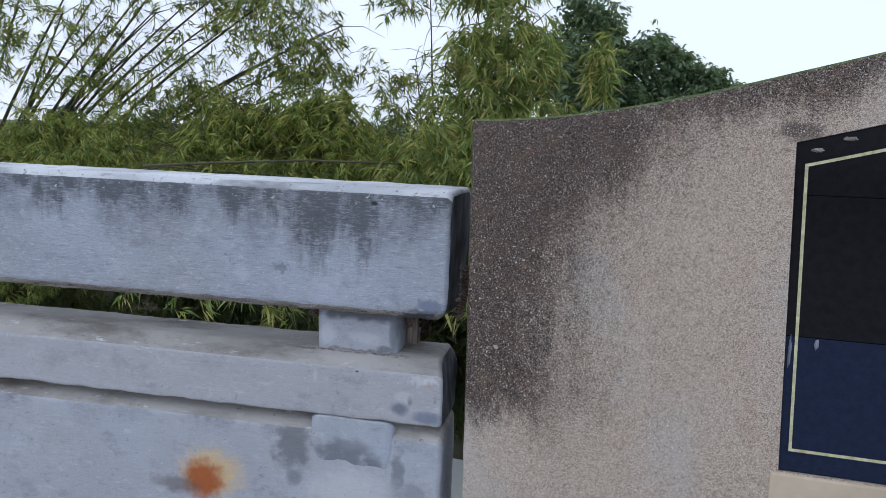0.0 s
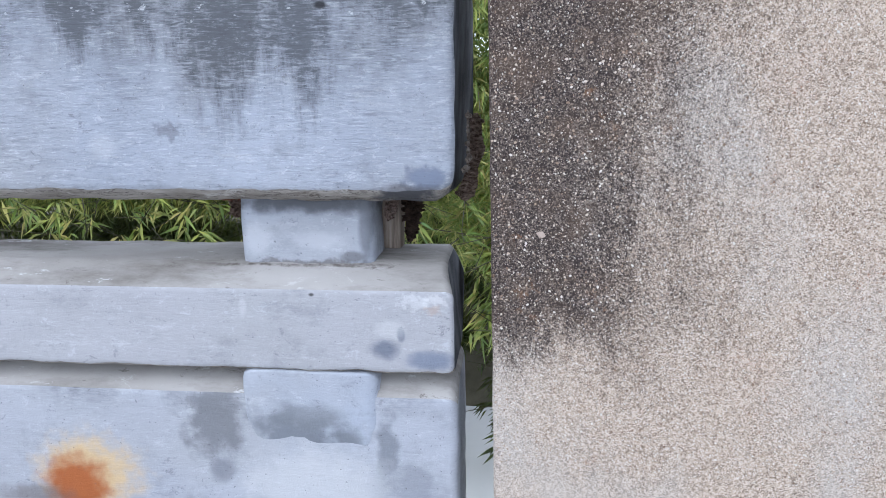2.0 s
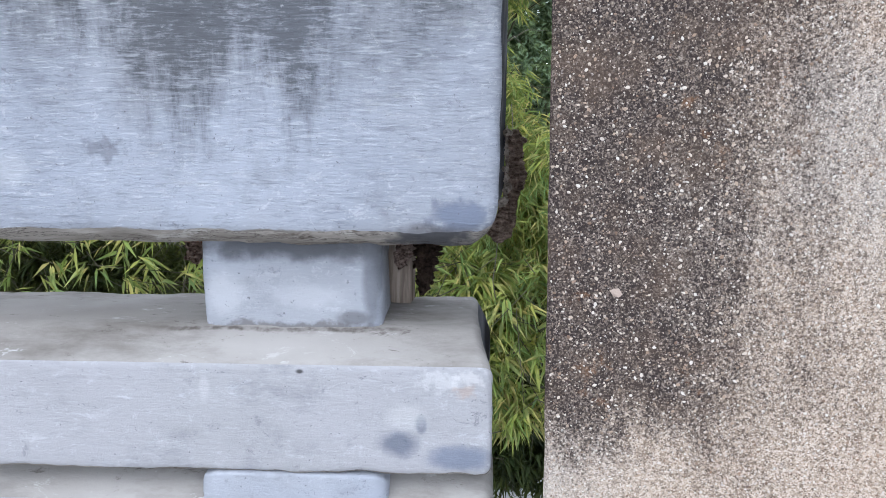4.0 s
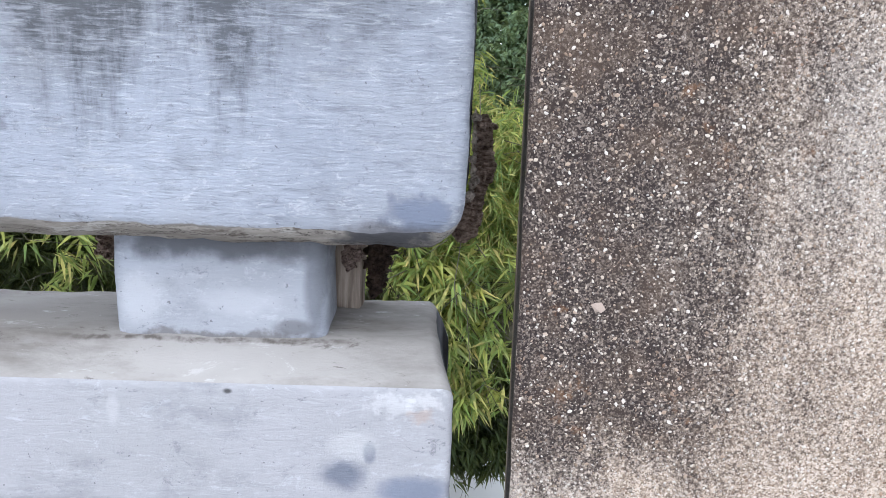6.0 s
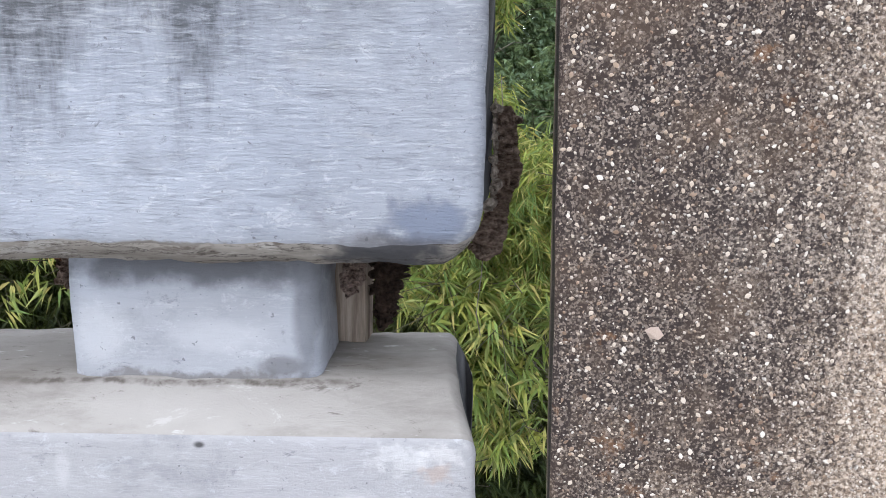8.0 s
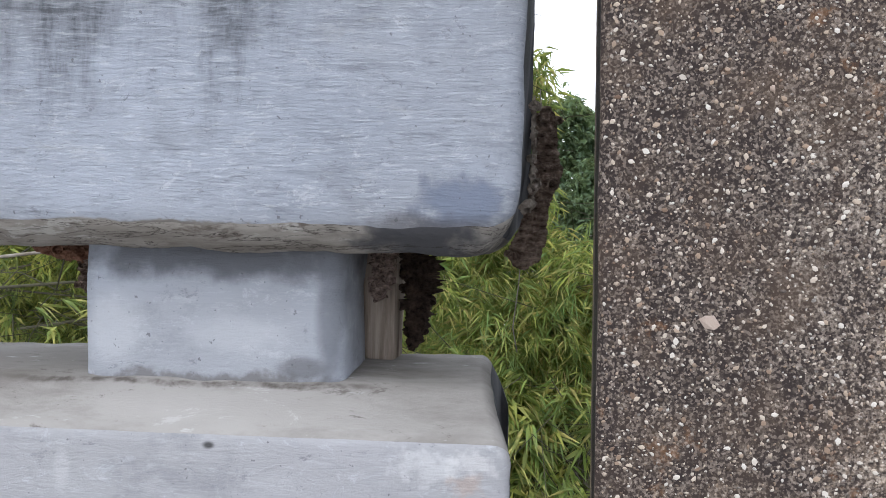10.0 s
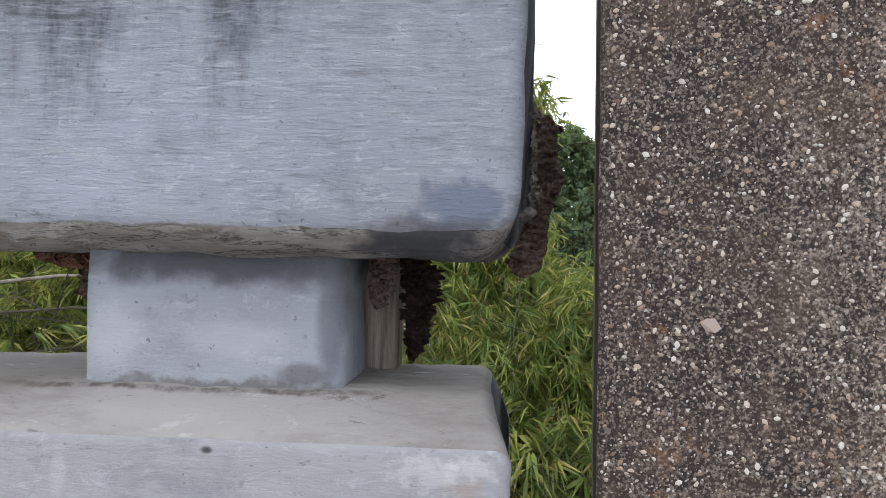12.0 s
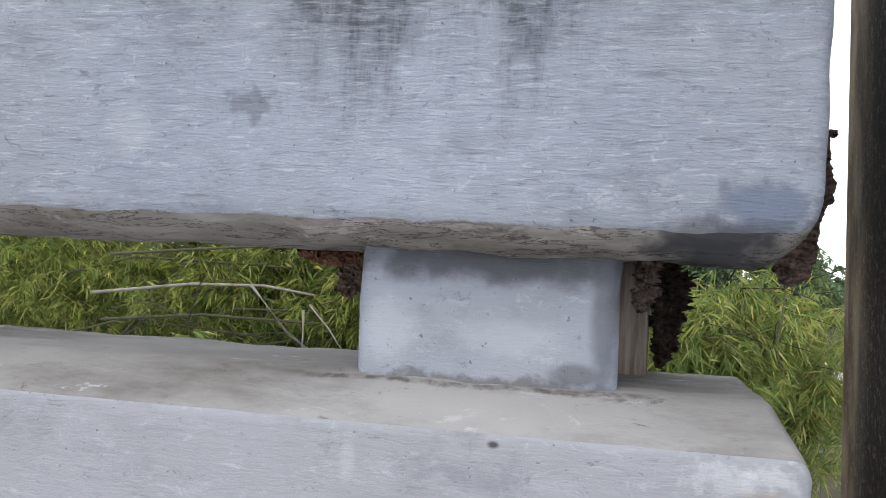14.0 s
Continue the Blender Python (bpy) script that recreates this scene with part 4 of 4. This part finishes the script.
fallen_cane([(-5.0, 6.3, 0.80), (-4.2, 6.3, 0.86), (-3.2, 6.25, 0.92), (-2.3, 6.3, 0.92)], 0.013, MAT_CULM, "thin dark bamboo cane caught level in the foliage")
fallen_cane([(-4.9, 6.0, 0.50), (-4.0, 6.0, 0.60), (-3.4, 6.0, 0.61), (-3.0, 6.0, 0.56)], 0.013, MAT_DRY_CULM, "pale dry bamboo cane lying across the foliage")
fallen_cane([(-4.8, 6.0, 0.30), (-3.9, 6.0, 0.38), (-3.0, 6.05, 0.36)], 0.012, MAT_CULM, "thin dark bamboo cane under the pale one")
fallen_cane([(-3.45, 5.9, 0.62), (-3.15, 5.9, 0.30), (-2.8, 5.95, 0.05)], 0.012, MAT_DRY_CULM, "thin pale broken twig in the foliage")
for rise, reach, tip, bow in ((0.74, -5.9, -3.5, 0.05), (0.47, -5.3, -4.1, -0.04), (0.20, -5.9, -3.7, 0.07), (0.38, -4.5, -3.1, 0.02), (0.07, -4.9, -3.5, -0.05), (0.62, -5.0, -4.4, -0.08)):
    mid = (reach * 0.6 + tip * 0.4, 6.55, rise + bow)
    fallen_cane([(reach, 6.7, rise - 0.14), mid, (tip, 6.6, rise + 0.05 - bow)], 0.011, MAT_CULM, "thin dark bare bamboo cane bent through the leaves")
for head, tail in (((-3.02, 0.46), (-3.04, 0.02)), ((-2.98, 0.50), (-2.70, 0.16)), ((-2.52, 0.28), (-2.74, 0.06))):
    fallen_cane([(head[0], 5.88, head[1]), ((head[0] + tail[0]) / 2, 5.9, (head[1] + tail[1]) / 2 + 0.015), (tail[0], 5.9, tail[1])], 0.007, MAT_DRY_CULM, "thin pale dead twig hanging in the foliage")


# ---- mud nests and timber on the railing ----
def broken_cell(rng, mat):
    """An open, chipped mud cup some millimetres across, with a thin wall, mouth towards -y."""
    n, verts, faces = 10, [], []
    for r, y in ((0.0030, 0.004), (0.0042, 0.0), (0.0044, -0.005), (0.0034, -0.005), (0.0028, 0.001)):
        for k in range(n):
            t = 2 * math.pi * k / n
            chip = 0.0022 * rng.uniform(-1, 1) if y < -0.004 else 0.0
            q = r * (1 + 0.15 * rng.uniform(-1, 1))
            verts.append((q * math.cos(t), y + chip, q * math.sin(t)))
    for i in range(4):
        for k in range(n):
            a, b = i * n + k, i * n + (k + 1) % n
            faces.append((a, b, b + n, a + n))
    faces += [tuple(range(n - 1, -1, -1)), tuple(range(4 * n, 5 * n))]
    return mesh_of("cell", verts, faces, [mat], smooth=False)


def crust(name, spine, widths, thick, mat, label, category, seed, ridges=0.0, ragged=0.35, cells=7):
    """A ragged crust with thickness along a spine of places in the railing's own axes; crossed by ridges like broken cells."""
    rng = np.random.default_rng(seed)
    rows, cols = 96, 26
    sp = [Vector(p) for p in spine]

    def along(t):
        s = t * (len(sp) - 1)
        i = min(int(s), len(sp) - 2)
        f = s - i
        return sp[i].lerp(sp[i + 1], f), widths[i] * (1 - f) + widths[i + 1] * f, (sp[i + 1] - sp[i]).normalized()

    verts, faces = [], []
    for face in (0, 1):
        for r in range(rows + 1):
            t = r / rows
            p, w, d = along(t)
            side = d.cross(Vector((0, 1, 0))).normalized()
            if side.x < 0:
                side = -side
            end = min(1.0, 8 * min(t, 1 - t) + 0.35)
            lw = w * 0.5 * end * (1 + ragged * wobble((0, 0, t * 9), 1.0, seed) + ragged * 0.8 * wobble((0, 0, t * 31), 1.0, seed + 2) + ragged * 0.7 * wobble((0, 0, t * 80), 1.0, seed + 3))
            rw = w * 0.5 * end * (1 + ragged * wobble((3, 0, t * 9), 1.0, seed) + ragged * 1.1 * wobble((3, 0, t * 31), 1.0, seed + 5) + ragged * 0.9 * wobble((3, 0, t * 80), 1.0, seed + 6))
            for c in range(cols + 1):
                s = c / cols * 2 - 1
                x = side * (s * (lw if s < 0 else rw))
                bulge = thick * 0.5 * math.sqrt(max(0.0, 1 - s * s)) * (0.5 + 0.5 * end)
                q = p + x
                rough = thick * 0.45 * wobble(q, 160, seed) + thick * 0.3 * wobble(q, 420, seed)
                comb = ridges * (abs(math.sin(t * 30 + 2.5 * wobble(q, 40, seed))) * (0.6 + 0.4 * abs(math.sin(s * 7 + 4 * wobble(q, 60, seed + 1)))) - 0.5) * (1 - s * s)
                y = -(bulge + rough * (1 - s * s) + comb) if face == 0 else bulge + rough * (1 - s * s)
                verts.append((q.x, q.y + y, q.z))
    w1 = cols + 1
    n = (rows + 1) * w1
    for r in range(rows):
        for c in range(cols):
            a = r * w1 + c
            faces.append((a, a + 1, a + 1 + w1, a + w1))
            faces.append((n + a, n + a + w1, n + a + 1 + w1, n + a + 1))
        for c in (0, cols):
            a = r * w1 + c
            faces.append((a, a + w1, n + a + w1, n + a) if c == 0 else (a, n + a, n + a + w1, a + w1))
    for r in (0, rows):
        for c in range(cols):
            a = r * w1 + c
            faces.append((a, n + a, n + a + 1, a + 1) if r == 0 else (a, a + 1, n + a + 1, n + a))
    thing = new(name)
    thing.matrix_world = rail.matrix_world
    put_part("crust", mesh_of("crust", verts, faces, [mat], smooth=False), thing)
    for k in range(cells):
        p, w, d = along(rng.uniform(0.05, 0.97))
        side = -1 if rng.uniform() < 0.4 else 1
        at = p + Vector((side * w * rng.uniform(0.25, 0.5), -thick * 0.3, rng.uniform(-0.003, 0.003)))
        put_part("cell", broken_cell(rng, mat), thing).matrix_local = Matrix.Translation(at) @ Euler((rng.uniform(-0.7, 0.7), rng.uniform(0, 6.28), rng.uniform(-0.8, 0.8))).to_matrix().to_4x4() @ Matrix.Scale(rng.uniform(0.7, 1.2), 4)
    return tagged(thing, label, category, "mud nests on the railing")


crust("insect_nest", [(0.027, 0.122, 0.902), (0.027, 0.120, 0.872), (0.029, 0.120, 0.848), (0.022, 0.120, 0.822), (0.018, 0.121, 0.798), (0.007, 0.124, 0.770)], [0.019, 0.020, 0.024, 0.017, 0.025, 0.030], 0.012, MAT_NEST,
      "dry dark brown ridged insect nest clinging to the rail end", "nest", 51, 0.006, 0.15, 6)
crust("insect_nest", [(-0.085, 0.155, 0.795), (-0.078, 0.16, 0.765), (-0.076, 0.165, 0.735), (-0.084, 0.165, 0.692)], [0.024, 0.036, 0.028, 0.014], 0.014, MAT_NEST_BLACK,
      "black-brown dried insect nest hanging under the top rail", "nest", 52, 0.003, 0.45)
crust("insect_nest", [(-0.098, 0.10, 0.795), (-0.101, 0.10, 0.77), (-0.106, 0.098, 0.742)], [0.016, 0.019, 0.012], 0.016, MAT_NEST_RED,
      "crumbled reddish brown insect nest beside the spacer block", "nest", 53, 0.004, 0.5)
crust("insect_nest", [(-0.402, 0.12, 0.779), (-0.37, 0.12, 0.776), (-0.325, 0.12, 0.775)], [0.008, 0.018, 0.020], 0.014, MAT_NEST_RUST,
      "flat broken brown insect nest under the top rail", "nest", 54, 0.003, 0.5)
crust("insect_nest", [(-0.347, 0.125, 0.775), (-0.353, 0.125, 0.757), (-0.361, 0.125, 0.741)], [0.022, 0.024, 0.012], 0.018, MAT_NEST,
      "dark lumpy insect nest beside the spacer block", "nest", 55, 0.003, 0.5)

crust("insect_nest", [(0.0165, 0.105, 0.908), (0.0165, 0.105, 0.87), (0.0165, 0.104, 0.84), (0.0150, 0.105, 0.815)], [0.004, 0.005, 0.005, 0.004], 0.005, MAT_NEST_PALE,
      "thin papery strip of pale broken nest cells along the rail end", "nest", 57, 0.002, 0.8, 5)


def board():
    """A split, grooved strip of old formwork timber behind the spacer block."""
    n, m = 16, 12
    verts, faces = [], []
    for k in range(m + 1):
        z = 0.684 + (0.788 - 0.684) * k / m
        for j in range(n):
            t = j / n * 4
            e, f = int(t), t % 1
            c = [(-0.130, 0.148), (-0.097, 0.142), (-0.092, 0.172), (-0.130, 0.176)]
            a, b = Vector(c[e]), Vector(c[(e + 1) % 4])
            p = a.lerp(b, f)
            g = 0.0022 * wobble((p.x * 9, p.y * 9, z * 0.3), 60, 7)
            verts.append((p.x + g, p.y + g, z))
    for k in range(m):
        for j in range(n):
            a, b = k * n + j, k * n + (j + 1) % n
            faces.append((a, b, b + n, a + n))
    faces += [tuple(range(n - 1, -1, -1)), tuple(range(m * n, (m + 1) * n))]
    ob = new("timber_strip", mesh_of("timber_strip", verts, faces, [MAT_TIMBER], smooth=False))
    ob.matrix_world = rail.matrix_world
    tagged(ob, "weathered grey-brown timber strip standing behind the spacer block", "timber")


board()


def hanging_stem(points, label):
    v, f = tube([Vector(p) for p in points], [0.0005] * len(points), 5)
    ob = new("stem", mesh_of("stem", v, f, [MAT_DRY_CULM]))
    ob.matrix_world = rail.matrix_world
    tagged(ob, label, "stem", "dry stems")


hanging_stem([(0.010, 0.126, 0.79), (0.008, 0.128, 0.755), (0.004, 0.128, 0.72), (0.008, 0.126, 0.70)], "thin pale dry stem hanging from the nest")
hanging_stem([(0.026, 0.205, 0.93), (0.030, 0.206, 0.88), (0.026, 0.205, 0.84), (0.022, 0.204, 0.80)], "thin dry stem along the rail end")


# ---- pebbles of the washed-stone face ----
def pebble_solid():
    bm = bmesh.new()
    bmesh.ops.create_icosphere(bm, subdivisions=1, radius=1.0)
    v = np.array([p.co[:] for p in bm.verts])
    bm.verts.index_update()
    f = np.array([[p.index for p in q.verts] for q in bm.faces])
    bm.free()
    return v, f


def pebbles():
    rng = np.random.default_rng(77)
    solid, tris = pebble_solid()
    body = [c for c in marker.children if c.name.startswith("body")][0]
    cell = 0.0035
    pts = []
    for x in np.arange(X0 + 0.003, 0.50, cell):
        for z in np.arange(0.40, 1.40, cell):
            a, b = x + rng.uniform(0, cell), z + rng.uniform(0, cell)
            if b > crown(a) - 0.004 or (a > PX0 - 0.004 and PZ0 - 0.008 < b < ptop(a) + 0.004) or (a > PX0 - 0.006 and b < PZ0):
                continue
            pts.append((a, b))
    pts = np.array([(askew(a, b), b) for a, b in pts])
    size = np.clip(rng.lognormal(np.log(0.00082), 0.40, len(pts)), 0.00045, 0.0017)
    near = (pts[:, 0] < -0.2) & (pts[:, 1] > 0.6) & (pts[:, 1] < 1.0)
    order = np.argsort(np.where(near, -size, 1))[:280]
    picked = np.zeros(len(pts), bool)
    picked[order] = True
    shapes = []
    for k in range(8):
        wob = 1 + rng.normal(0, 0.2, (len(solid), 1))
        shapes.append(solid * wob * np.array([1.15, 0.36, 0.82]))
    rest = np.where(~picked)[0]
    allv, allf = [], []
    for n, i in enumerate(rest):
        s = shapes[i % 8]
        t = rng.uniform(0, 2 * np.pi)
        c, d = math.cos(t), math.sin(t)
        q = np.stack([s[:, 0] * c - s[:, 2] * d, s[:, 1], s[:, 0] * d + s[:, 2] * c], 1) * size[i]
        allv.append(q + (pts[i][0], Y0 - size[i] * rng.uniform(-0.15, 0.2), pts[i][1]))
        allf.append(tris + n * len(solid))
    v, f = np.concatenate(allv), np.concatenate(allf)
    me = bpy.data.meshes.new("gravel")
    me.vertices.add(len(v))
    me.vertices.foreach_set("co", v.astype(np.float32).ravel())
    me.loops.add(f.size)
    me.loops.foreach_set("vertex_index", f.astype(np.int32).ravel())
    me.polygons.add(len(f))
    me.polygons.foreach_set("loop_start", np.arange(0, f.size, 3, dtype=np.int32))
    me.update(calc_edges=True)
    me.materials.append(MAT_PEBBLE)
    put_part("gravel", me, body, "small white and tan pebbles set in cement", "stuff")
    metal = []
    for k in range(8):
        metal.append(mesh_of("pebble", shapes[k], [tuple(int(j) for j in t) for t in tris], [MAT_PEBBLE], smooth=False))
    for i in order:
        ob = new("pebble", metal[i % 8])
        ob.parent = body
        ob.matrix_local = Matrix.Translation((pts[i][0], Y0 - size[i] * 0.05, pts[i][1])) @ Matrix.Rotation(rng.uniform(0, 6.28), 4, "Y") @ Matrix.Scale(float(size[i]) * 1.05, 4)
    shard = metal[3].copy()
    shard.materials[0] = MAT_SHARD
    flake = new("pebble", shard)
    flake.parent = body
    flake.matrix_local = Matrix.Translation((-0.336, Y0 - 0.0002, 0.745)) @ Matrix.Rotation(0.6, 4, "Y") @ Matrix.Scale(0.0046, 4)
    tagged(flake, "large pale tan flat stone flake")


pebbles()
